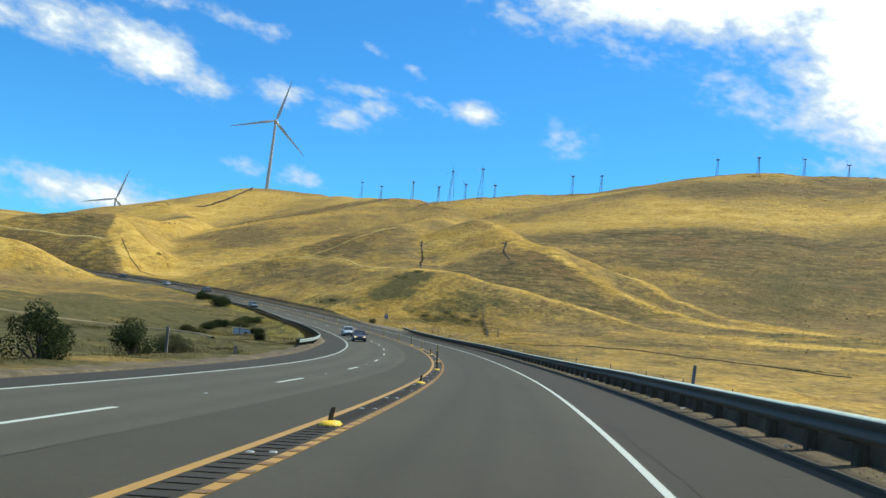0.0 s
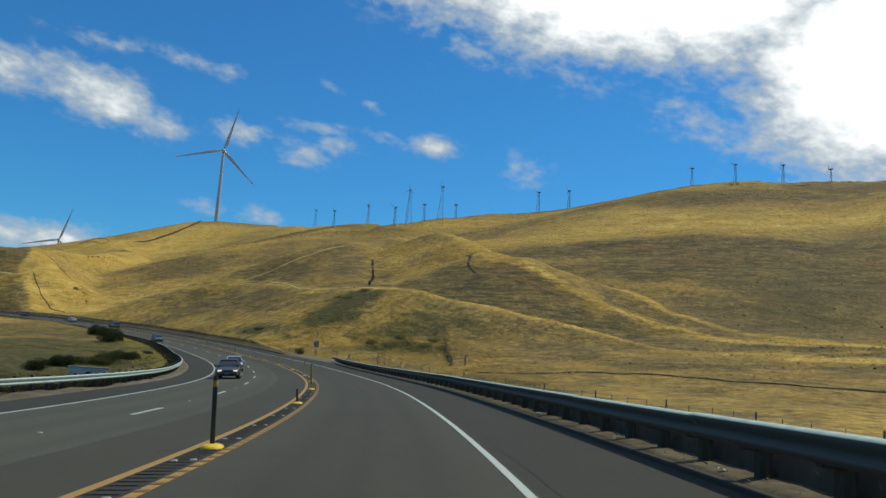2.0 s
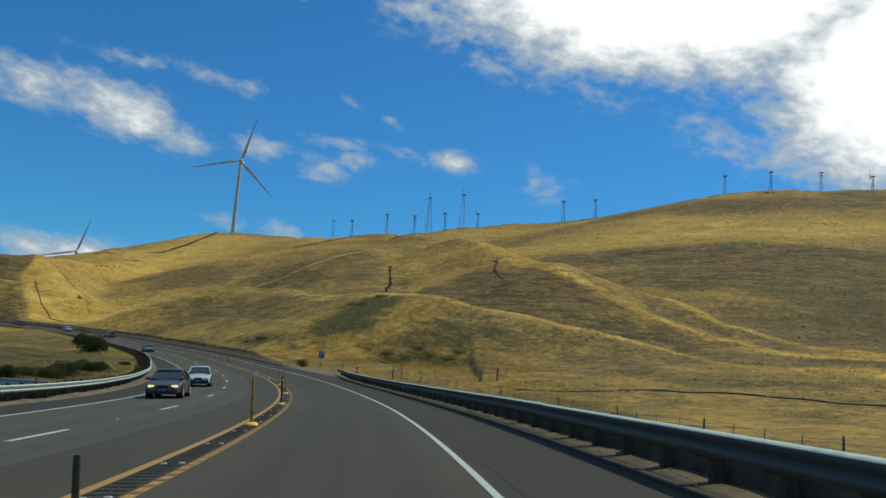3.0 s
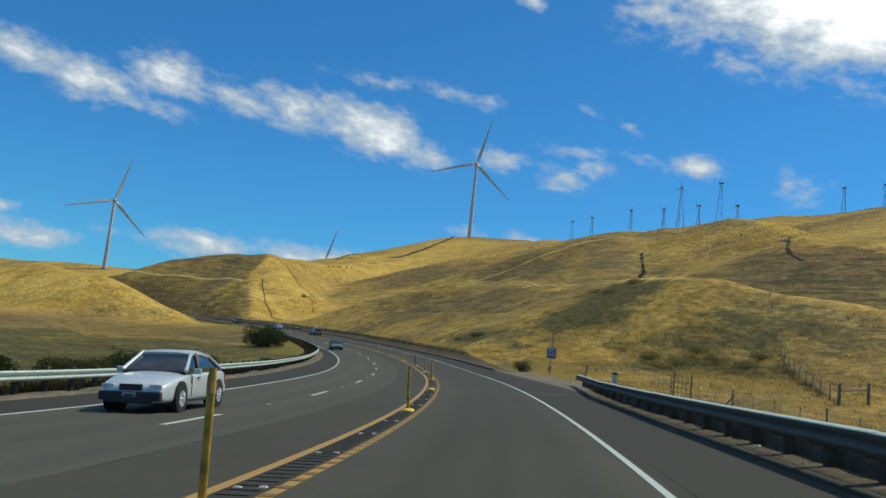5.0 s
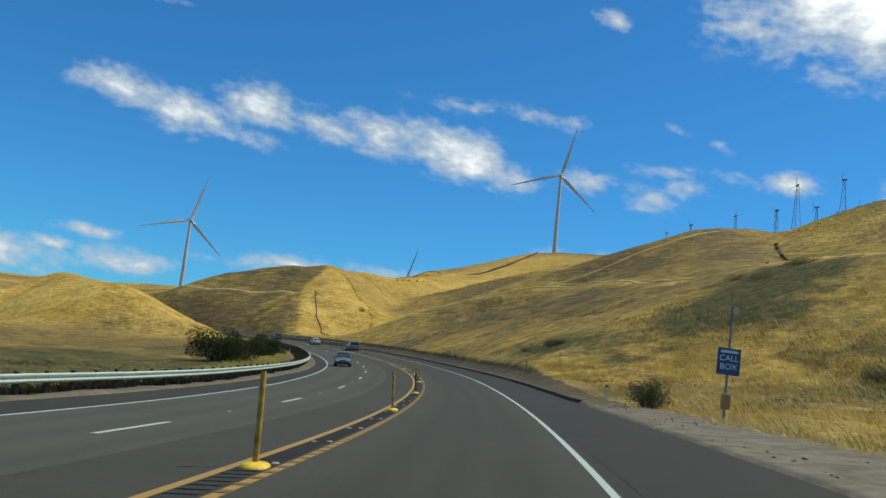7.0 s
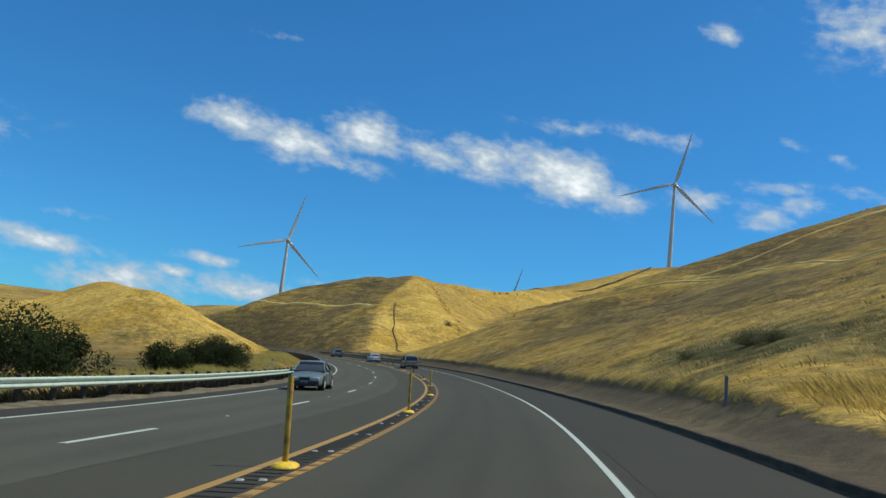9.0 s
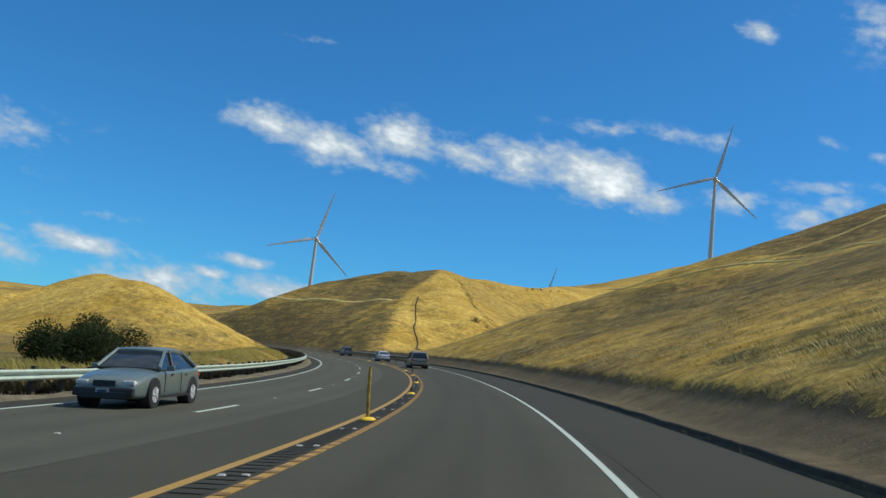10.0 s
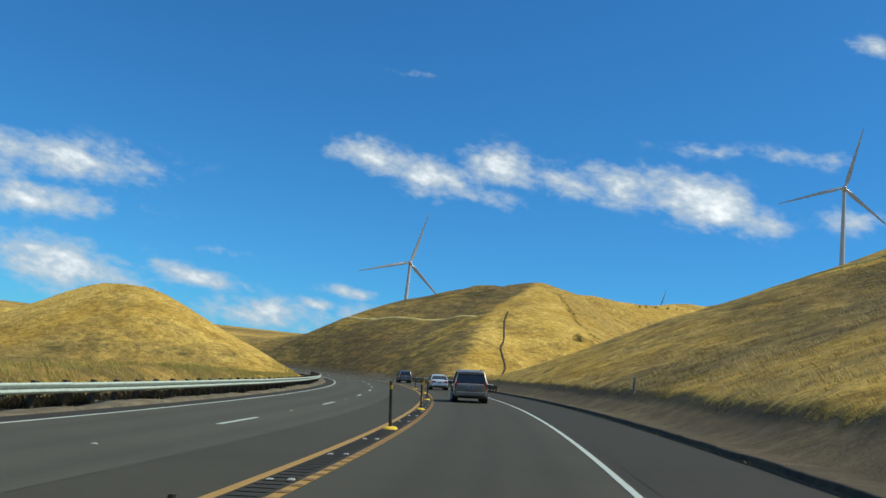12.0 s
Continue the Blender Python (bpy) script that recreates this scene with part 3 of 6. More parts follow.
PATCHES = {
    # weeds on the spur's face, the field inside the bend and the shaded slopes; dull sward; bright straw; the last two
    # also carry shade and light on the flanks: x, y, radius along, across, turn in degrees, weight
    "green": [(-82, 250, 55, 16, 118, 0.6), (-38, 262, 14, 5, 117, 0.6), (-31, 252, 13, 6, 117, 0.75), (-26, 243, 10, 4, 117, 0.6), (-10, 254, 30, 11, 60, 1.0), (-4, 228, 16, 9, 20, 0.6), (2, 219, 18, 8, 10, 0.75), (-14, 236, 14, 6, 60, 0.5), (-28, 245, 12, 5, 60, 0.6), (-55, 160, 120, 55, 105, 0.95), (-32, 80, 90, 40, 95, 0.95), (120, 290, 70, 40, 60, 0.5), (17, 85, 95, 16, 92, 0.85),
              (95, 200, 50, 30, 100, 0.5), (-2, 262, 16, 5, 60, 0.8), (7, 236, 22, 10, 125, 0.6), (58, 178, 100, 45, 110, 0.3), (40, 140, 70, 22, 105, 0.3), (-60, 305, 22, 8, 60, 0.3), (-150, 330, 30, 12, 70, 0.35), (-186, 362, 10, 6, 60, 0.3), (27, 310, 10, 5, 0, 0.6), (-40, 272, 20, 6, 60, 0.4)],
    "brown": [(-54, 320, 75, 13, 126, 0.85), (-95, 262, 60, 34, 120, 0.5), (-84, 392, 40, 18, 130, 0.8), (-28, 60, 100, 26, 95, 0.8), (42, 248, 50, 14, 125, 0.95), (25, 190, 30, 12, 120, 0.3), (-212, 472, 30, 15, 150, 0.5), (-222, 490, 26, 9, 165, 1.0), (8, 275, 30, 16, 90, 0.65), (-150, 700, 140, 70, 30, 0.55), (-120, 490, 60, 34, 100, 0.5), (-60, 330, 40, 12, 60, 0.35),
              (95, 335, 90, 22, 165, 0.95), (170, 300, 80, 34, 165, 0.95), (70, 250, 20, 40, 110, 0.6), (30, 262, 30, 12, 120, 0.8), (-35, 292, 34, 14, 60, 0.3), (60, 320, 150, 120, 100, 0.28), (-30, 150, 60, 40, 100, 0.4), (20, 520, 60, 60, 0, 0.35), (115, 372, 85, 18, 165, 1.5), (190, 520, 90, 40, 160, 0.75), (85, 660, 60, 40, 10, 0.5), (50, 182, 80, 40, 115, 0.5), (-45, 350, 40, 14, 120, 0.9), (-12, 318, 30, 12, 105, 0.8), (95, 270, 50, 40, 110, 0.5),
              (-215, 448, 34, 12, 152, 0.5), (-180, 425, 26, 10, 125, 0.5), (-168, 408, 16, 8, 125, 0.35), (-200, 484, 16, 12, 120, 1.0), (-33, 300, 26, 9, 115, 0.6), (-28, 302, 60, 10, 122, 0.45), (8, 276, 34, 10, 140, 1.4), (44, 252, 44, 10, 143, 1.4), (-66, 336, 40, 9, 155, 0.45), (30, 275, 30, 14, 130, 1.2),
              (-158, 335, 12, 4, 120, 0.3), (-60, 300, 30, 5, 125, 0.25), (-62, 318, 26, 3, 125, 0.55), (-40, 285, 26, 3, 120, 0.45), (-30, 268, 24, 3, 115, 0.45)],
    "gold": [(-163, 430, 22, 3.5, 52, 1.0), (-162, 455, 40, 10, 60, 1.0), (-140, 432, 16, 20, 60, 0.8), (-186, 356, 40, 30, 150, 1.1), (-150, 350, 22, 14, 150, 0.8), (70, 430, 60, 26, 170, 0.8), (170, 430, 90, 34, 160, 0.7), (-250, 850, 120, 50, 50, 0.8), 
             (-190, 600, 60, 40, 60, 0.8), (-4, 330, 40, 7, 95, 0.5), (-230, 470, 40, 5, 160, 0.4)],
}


def patch(kind, x, y):
    total = np.zeros(np.shape(x))
    for px, py, a, b, turn, weight in PATCHES[kind]:
        c, n = math.cos(radians(turn)), math.sin(radians(turn))
        u, v = ((x - px) * c + (y - py) * n) / a, (-(x - px) * n + (y - py) * c) / b
        total = np.maximum(total, weight * np.exp(-(u * u + v * v)))
    return total


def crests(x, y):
    """Bright straw colour along the sharp crests of the spurs, for their lit edges."""
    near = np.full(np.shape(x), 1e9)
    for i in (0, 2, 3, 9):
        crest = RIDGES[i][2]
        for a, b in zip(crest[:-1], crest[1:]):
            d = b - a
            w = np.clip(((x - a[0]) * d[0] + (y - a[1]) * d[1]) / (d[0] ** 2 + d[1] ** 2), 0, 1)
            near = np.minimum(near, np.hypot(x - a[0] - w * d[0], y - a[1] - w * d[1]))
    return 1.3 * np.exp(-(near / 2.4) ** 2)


def bare(x, y):
    """Bare earth beside the road."""
    s, lat, far = beside(x, y)
    cut = np.interp(s, [160, 175, 190, 205, 330, 420], [5.4, 7.5, 6.7, 6.4, 6.6, 6.7])
    left = np.interp(s, [-40, 30, 80, 95, 430], [14.6, 15.2, 15.8, 15.3, 15.2])
    return np.where(lat > 0, 1 - smooth(far - cut, -1.0, 1.2), 1 - smooth(far - left, -1.0, 1.2)) * np.where(s > 640, 0, 1)


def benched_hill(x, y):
    """The hill across the road, its shaded and lit flanks put into the colour, dull west of its gully and bright east
    of it: brown, gold.
    """
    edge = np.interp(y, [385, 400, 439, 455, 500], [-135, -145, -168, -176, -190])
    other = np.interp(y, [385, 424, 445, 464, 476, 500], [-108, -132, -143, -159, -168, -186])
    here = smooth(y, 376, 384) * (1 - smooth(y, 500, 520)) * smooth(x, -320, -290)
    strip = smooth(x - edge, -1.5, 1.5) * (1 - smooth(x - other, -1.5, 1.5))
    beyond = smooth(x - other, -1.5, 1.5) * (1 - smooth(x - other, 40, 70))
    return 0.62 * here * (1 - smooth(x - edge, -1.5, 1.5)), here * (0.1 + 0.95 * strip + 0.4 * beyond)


def sunny_slope(x, y):
    """The cut slope past the call box is thick with bright straw."""
    s, lat, far = beside(x, y)
    return 0.14 * smooth(s, 215, 250) * (1 - smooth(s, 370, 400)) * smooth(lat, 7, 10) * (1 - smooth(lat, 45, 70))


def pale_dirt(x, y):
    """Washed-out pale dirt on the verges; the cut bank past the call box is darker."""
    s, lat, far = beside(x, y)
    return np.where(lat > 0, (1 - smooth(s, 196, 206)) * (0.08 + 0.57 * smooth(s, 150, 168)), 0.2 + 0.2 * smooth(s, 80, 110)) * (1 - smooth(far, 19, 22)) * 0.85 * (bare(x, y) > 0.25)


def behind_rail(x, y):
    """Dull trampled weeds behind the near guard rail."""
    s, lat, far = beside(x, y)
    return 1.2 * smooth(lat, 3, 4) * (1 - smooth(lat, 8, 11)) * (1 - smooth(s, 150, 172))


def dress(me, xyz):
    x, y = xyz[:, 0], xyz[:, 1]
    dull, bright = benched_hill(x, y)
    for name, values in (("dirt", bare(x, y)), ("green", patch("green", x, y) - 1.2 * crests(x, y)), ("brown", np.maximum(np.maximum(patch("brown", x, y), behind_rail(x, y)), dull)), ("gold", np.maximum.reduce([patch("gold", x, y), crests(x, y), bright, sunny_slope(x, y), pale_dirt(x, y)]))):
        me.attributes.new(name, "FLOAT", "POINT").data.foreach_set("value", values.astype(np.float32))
    me.shade_smooth()


def sheet_faces(rows, cols):
    i = np.arange((rows - 1) * cols).reshape(rows - 1, cols)[:, :-1].ravel()
    return np.stack([i, i + 1, i + 1 + cols, i + cols], 1)


def quick_mesh(name, xyz, faces, mat):
    """A mesh from arrays: corners, and faces that all have as many corners."""
    me = bpy.data.meshes.new(name)
    n = faces.shape[1]
    me.vertices.add(len(xyz))
    me.vertices.foreach_set("co", np.asarray(xyz, np.float32).ravel())
    me.loops.add(faces.size)
    me.loops.foreach_set("vertex_index", faces.astype(np.int32).ravel())
    me.polygons.add(len(faces))
    me.polygons.foreach_set("loop_start", np.arange(0, faces.size, n, dtype=np.int32))
    me.update(calc_edges=True)
    me.materials.append(mat)
    return me


def roughness_of_land(x, y):
    """Small unevenness: rills down the slopes and hummocks."""
    out = np.zeros(x.size)
    s, lat, far = beside(x, y)
    free = smooth(far, 16, 40)
    for i in np.nonzero(free > 0)[0]:
        p = Vector((x[i], y[i], 0))
        out[i] = free[i] * (1.5 * noise.noise(p * 0.021) + 0.55 * noise.noise(p * 0.07) + 0.18 * noise.noise(p * 0.22))
    return out


def build_ground():
    xs = spread(-235, 90, 2.2, (-4300, 4300))
    ys = spread(-25, 470, 2.2, (-3000, 4600))
    x, y = np.meshgrid(xs, ys)
    x, y = x.ravel(), y.ravel()
    z = land(x, y) + roughness_of_land(x, y)
    xyz = np.stack([x, y, z], 1)
    me = quick_mesh("ground", xyz, sheet_faces(len(ys), len(xs)), GROUND)
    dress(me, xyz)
    return tagged(new("ground", me), "rolling hills of dry golden grass with weedy green patches", "ground", kind="structure")


def ribbon(name, s0, s1, lats, up, mat, step=1.0, edge=0.0, label="", category="road", wave=None):
    """A band of pavement along the road; its outer edges go down by edge."""
    s = np.arange(s0, s1 + step * 0.5, step)
    lats = np.asarray(lats, float)
    cols = [on_road(s, v + (0 if wave is None else wave(s, v)), up) for v in lats]
    if edge:
        first, last = cols[0].copy(), cols[-1].copy()
        first[:, 2] -= edge
        last[:, 2] -= edge
        cols = [first, *cols, last]
    xyz = np.stack(cols, 1).reshape(-1, 3)
    me = quick_mesh(name, xyz, sheet_faces(len(s), len(cols)), mat)
    me.shade_flat()
    return me, cols


W, Y2, Y1, DASH, L = 1.31, -2.84, -3.47, -7.28, -11.09
"""Across the road: white edge line, the two yellow lines, the dashes between the far lanes, the far edge line."""
# ---- road ----
def pavement(name, s0, s1, lats, up, mat, label, edge=0.3, tracks=(), wave=None):
    me, cols = ribbon(name, s0, s1, lats, up, mat, 2.0, edge, wave=wave)
    worn = np.zeros((len(cols[0]), len(cols)))
    for j, v in enumerate([lats[0], *lats, lats[-1]]):
        worn[:, j] = max([math.exp(-((v - c) / 0.38) ** 2) for c in tracks], default=0.0)
    me.attributes.new("lane", "FLOAT", "POINT").data.foreach_set("value", worn.ravel().astype(np.float32))
    return tagged(new(name, me), label, "road", kind="structure")


def shoulder_edge(s):
    """Outer edge of the shoulder inside the bend, which keeps a strip of dirt before the rail."""
    return np.interp(s, [20, 60, 92, 115, 190, 240, 320, 430], [-13.3, -13.9, -14.1, -13.6, -14.1, -12.5, -12.15, -12.15])


ground = build_ground()
own = pavement("road", -98, 636, list(np.linspace(Y1 - 0.1, W + 0.1, 16)), 0.0, ASPHALT_OWN, "grey asphalt traffic lane beside double yellow lines", tracks=(-1.5, 0.35, -0.6))
seam = pavement("road_seam", -98, 636, list(np.linspace(Y1 - 2.0, Y1 - 0.1, 6)), 0.0, ASPHALT_DARK, "darker asphalt strip beside the yellow lines")
far_lanes = pavement("road_far_lanes", -98, 636, list(np.linspace(L - 0.15, Y1 - 2.0, 18)), 0.0, ASPHALT_FAR, "pale worn asphalt of two oncoming lanes", tracks=(-9.9, -8.0, -6.2))
shoulder_r = pavement("road_shoulder_near", -98, 636, list(np.linspace(W + 0.1, 4.25, 8)), 0.0, ASPHALT_SHOULDER, "dark asphalt shoulder with fine cracks")
shoulder_l = pavement("road_shoulder_far", -98, 636, list(np.linspace(-13.1, L - 0.15, 6)), 0.0, ASPHALT_SHOULDER, "dark asphalt shoulder inside the bend",
                      wave=lambda s, v: (v - L + 0.15) / (-13.1 - L + 0.15) * (shoulder_edge(s) + 13.1))


median = pavement("road_median", -98, 636, [Y1 + 0.06, (Y1 + Y2) / 2, Y2 - 0.06], 0.004, ASPHALT_SHOULDER, "dark asphalt strip between double yellow lines", 0.004)


def verge(name, s0, s1, lats, label):
    s = np.arange(s0, s1 + 0.1, 0.4)
    cols = []
    for v in lats:
        p = on_road(s, v)
        z = land(p[:, 0], p[:, 1], False)
        rough = np.array([0.04 * noise.noise(Vector((a, b, 0)) * 1.1) + 0.16 * noise.noise(Vector((a, b, 3)) * 0.35) for a, b in p[:, :2]])
        tuck = 0.45 if v in (lats[0], lats[-1]) else 0.0
        heap = 0.075 * smooth(s, 200, 206) if 4.2 <= v < 8 else 0.0
        p[:, 2] = z + 0.05 + heap + rough * min(1.0, (abs(v) - 4.2) / 2.5) - tuck
        if v < 0:
            p[:, 2] -= 0.3 * smooth(v - shoulder_edge(s), -0.15, 0.2)
        cols.append(p)
    xyz = np.stack(cols, 1).reshape(-1, 3)
    me = quick_mesh(name, xyz, sheet_faces(len(s), len(cols)), GROUND)
    dress(me, xyz)
    return tagged(new(name, me), label, "verge", kind="structure")


verge("verge_near", -60, 430, [3.9, 4.28, 4.5, 4.8, 5.2, 5.7, 6.0, 6.2, 6.4, 6.6, 6.8, 7.0, 7.6, 8.2, 8.8, 9.4, 10.0, 10.8, 11.6, 12.6, 13.8, 15, 16.4, 18, 20, 22, 24], "earth verge and cut bank below dry grass")
verge("verge_far", -60, 430, [-26, -24, -22, -20.5, -19.2, -18, -17.2, -16.4, -15.8, -15.2, -14.8, -14.5, -14.2, -13.9, -13.6, -13.3, -13.0, -12.7, -12.4, -12.1, -11.8], "earth and gravel verge inside the bend")


def line(name, s0, s1, lat, wide, mat, label, parent=None):
    me, _ = ribbon(name, s0, s1, [lat - wide / 2, lat + wide / 2], 0.007, mat, 1.0, 0.006)
    ob = new(name, me)
    return tagged(ob, label, "road marking", kind="structure")


line("edge_line_near", -98, 600, W, 0.11, PAINT_WHITE, "solid white edge line on asphalt")
line("edge_line_far", -98, 600, L, 0.13, PAINT_WHITE, "solid white edge line inside the bend")
line("yellow_line_near", -98, 600, Y2, 0.15, PAINT_YELLOW, "worn yellow centre line, striped by rumble grooves")
line("yellow_line_far", -98, 600, Y1, 0.15, PAINT_YELLOW, "worn yellow centre line")


def build_dashes():
    for i in range(-6, 36):
        s = 11.4 + 15.27 * i
        me, _ = ribbon("lane_dash", s, s + 3.75, [DASH - 0.07, DASH + 0.07], 0.007, PAINT_WHITE, 0.75, 0.006)
        tagged(new("lane_dash", me), "short white lane dash on pale asphalt", "road marking", "lane dashes", "structure")


build_dashes()
cross = bmesh.new()
corners = [on_road(157.3 + a, lat, 0.006) for a, lat in ((0.0, W + 0.2), (0.07, W + 0.2), (0.22, 3.45), (0.15, 3.45))]
cross.faces.new([cross.verts.new(p) for p in corners])
tagged(part("shoulder_mark", cross, PAINT_WHITE), "thin pale line across the dark shoulder", "road marking", kind="structure")


def build_rumble():
    """Grooves of the centre rumble strip, which the near yellow line runs over, and a fainter row on the shoulder."""
    for name, lat, wide, s0, s1, gap, mat, label in (("centre_rumble_strip", (Y1 + Y2) / 2 - 0.02, 0.36, -20, 345, 0.36, ASPHALT_GROOVE, "dark rumble grooves between the yellow lines"),
                                                    ("line_rumble_strip", Y2, 0.15, -20, 345, 0.62, PAINT_GROOVE, "dull painted grooves across the yellow line")):
        s = np.arange(s0, s1, gap)
        corners = [on_road(s + a, lat + b, 0.014) for a, b in ((0, -wide / 2), (0.32 * gap, -wide / 2), (0.32 * gap, wide / 2), (0, wide / 2))]
        xyz = np.stack(corners, 1).reshape(-1, 3)
        faces = np.arange(len(xyz)).reshape(-1, 4)[:, ::-1]
        me = quick_mesh(name, xyz, faces, mat)
        me.attributes.new("lane", "FLOAT", "POINT").data.foreach_set("value", np.full(len(xyz), 0.6, np.float32))
        tagged(new(name, me), label, "rumble strip", kind="stuff")


build_rumble()


def build_cracks():
    """Open joints and wandering cracks in the asphalt."""
    for lat, wide, s0, s1, sway, seed in ((W + 0.32, 0.016, -20, 345, 0.05, 1), (Y1 - 2.0, 0.018, -20, 345, 0.04, 3), (L - 0.6, 0.025, -20, 345, 0.12, 4)):
        s = np.arange(s0, s1, 0.4)
        wob = np.array([sway * noise.noise(Vector((v * 0.25, seed, 0))) + 0.03 * noise.noise(Vector((v * 1.7, seed, 4))) for v in s])
        half = wide * 0.5 * (0.35 + 0.65 * np.array([abs(noise.noise(Vector((v * 0.6, seed, 8)))) * 2 for v in s]))
        cols = [on_road(s, lat + wob + f * half, 0.005) for f in (-1, 1)]
        me = quick_mesh("crack", np.stack(cols, 1).reshape(-1, 3), sheet_faces(len(s), 2), ASPHALT_GROOVE)
        tagged(new("road_crack", me), "thin dark crack along the asphalt joint", "crack", kind="structure")


build_cracks()


def build_reflectors():
    """Raised reflectors in pairs along the yellow lines and between the far lanes."""
    bm = box_bm((0.095, 0.09, 0.018), (0, 0, 0.016), 0, 0.7)
    first = tagged(part("road_reflector", bm, REFLECTOR), "small pale raised road reflector between yellow lines", "reflector", "road reflectors")
    places = []
    for s in np.arange(-13.0, 345, 3.85):
        places.append((s, Y1 + 0.19))
        places.append((s + 0.1, Y2 - 0.19))
    for i in range(-1, 22):
        places.append((11.4 + 15.27 * i + 8.5, DASH))
    first.matrix_basis = at_road(*places[0])
    for s, lat in places[1:]:
        copy_thing(first, at_road(s, lat))


build_reflectors()


def build_kerb():
    """Low asphalt dyke where the cut begins, broken and crumbling."""
    s = np.arange(203, 430, 0.6)
    prof = ((4.215, -0.1), (4.225, 0.13), (4.245, 0.155), (4.285, 0.16), (4.33, 0.145), (4.40, -0.1))
    cols = []
    for lat, up in prof:
        wob = np.array([0.035 * noise.noise(Vector((v * 0.4, 0, 0))) + 0.02 * noise.noise(Vector((v * 2.1, lat, 5))) for v in s])
        cols.append(on_road(s, lat + wob, up + (wob * 0.6 if up > 0 else 0)))
    me = quick_mesh("kerb", np.stack(cols, 1).reshape(-1, 3), sheet_faces(len(s), len(cols)), KERB)
    tagged(new("kerb", me), "low crumbling asphalt kerb beside an earth cut", "kerb", kind="structure")
    s = np.arange(-40, 172, 0.6)
    cols = [on_road(s, np.interp(s, [150, 169], [0, 1.2]) + lat, up) for lat, up in ((3.62, -0.1), (3.63, 0.04), (3.68, 0.06), (3.76, 0.06), (3.8, -0.1))]
    me = quick_mesh("kerb", np.stack(cols, 1).reshape(-1, 3), sheet_faces(len(s), len(cols)), ASPHALT_SHOULDER)
    tagged(new("kerb", me), "low dark asphalt kerb under a guard rail", "kerb", kind="structure")


build_kerb()


def build_berm():
    """A strip of washed-in dirt between the low kerb and the rail's posts."""
    s = np.arange(-40, 168, 0.5)
    off = np.interp(s, [150, 169], [0, 1.2])
    cols = []
    for lat, up in ((3.74, -0.05), (3.78, 0.055), (3.95, 0.075), (4.15, 0.08), (4.4, 0.09), (4.8, 0.02)):
        wob = np.array([noise.noise(Vector((v * 1.3, lat * 2, 9))) for v in s])
        cols.append(on_road(s, lat + off, up + 0.035 * wob))
    xyz = np.stack(cols, 1).reshape(-1, 3)
    me = quick_mesh("berm", xyz, sheet_faces(len(s), len(cols)), GROUND)
    dress(me, xyz)
    tagged(new("berm", me), "strip of pale dirt and litter under a guard rail", "verge", kind="structure")


build_berm()


BANK_OUT, BANK_UP = (4.30, 4.34, 4.40, 4.52, 4.75, 5.2, 5.8, 6.6), (0.0, 0.20, 0.38, 0.47, 0.49, 0.42, 0.22, -0.4)


def rail_bank(s, lat):
    """Height over the road's plane of the dark bank added behind the near rail."""
    off = np.interp(s, [150, 169], [0, 1.2])
    return np.interp(lat - off, BANK_OUT, BANK_UP) * (1 - smooth(s, 158, 167))


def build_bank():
    """Dark soil bank added behind the posts to keep the gaps in shade, steep towards the road."""
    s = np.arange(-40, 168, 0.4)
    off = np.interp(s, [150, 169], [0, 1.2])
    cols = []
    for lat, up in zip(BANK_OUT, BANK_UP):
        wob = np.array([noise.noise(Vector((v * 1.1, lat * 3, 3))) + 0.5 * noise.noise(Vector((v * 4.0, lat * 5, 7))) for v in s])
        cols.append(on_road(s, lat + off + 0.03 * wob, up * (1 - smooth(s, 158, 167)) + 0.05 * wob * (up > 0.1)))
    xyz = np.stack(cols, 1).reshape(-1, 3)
    me = quick_mesh("bank", xyz, sheet_faces(len(s), len(cols)), BANK_BACKING)
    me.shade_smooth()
    tagged(new("bank", me), "dark soil bank added behind guard rail posts to darken the gaps", "verge", kind="structure")


build_bank()


# ---- guard rails ----
BEAM = ((0.004, 0.438), (0.03, 0.452), (0.083, 0.492), (0.083, 0.532), (0.0, 0.588), (0.0, 0.606), (0.083, 0.662), (0.083, 0.712), (0.079, 0.724), (0.03, 0.745), (-0.01, 0.752))


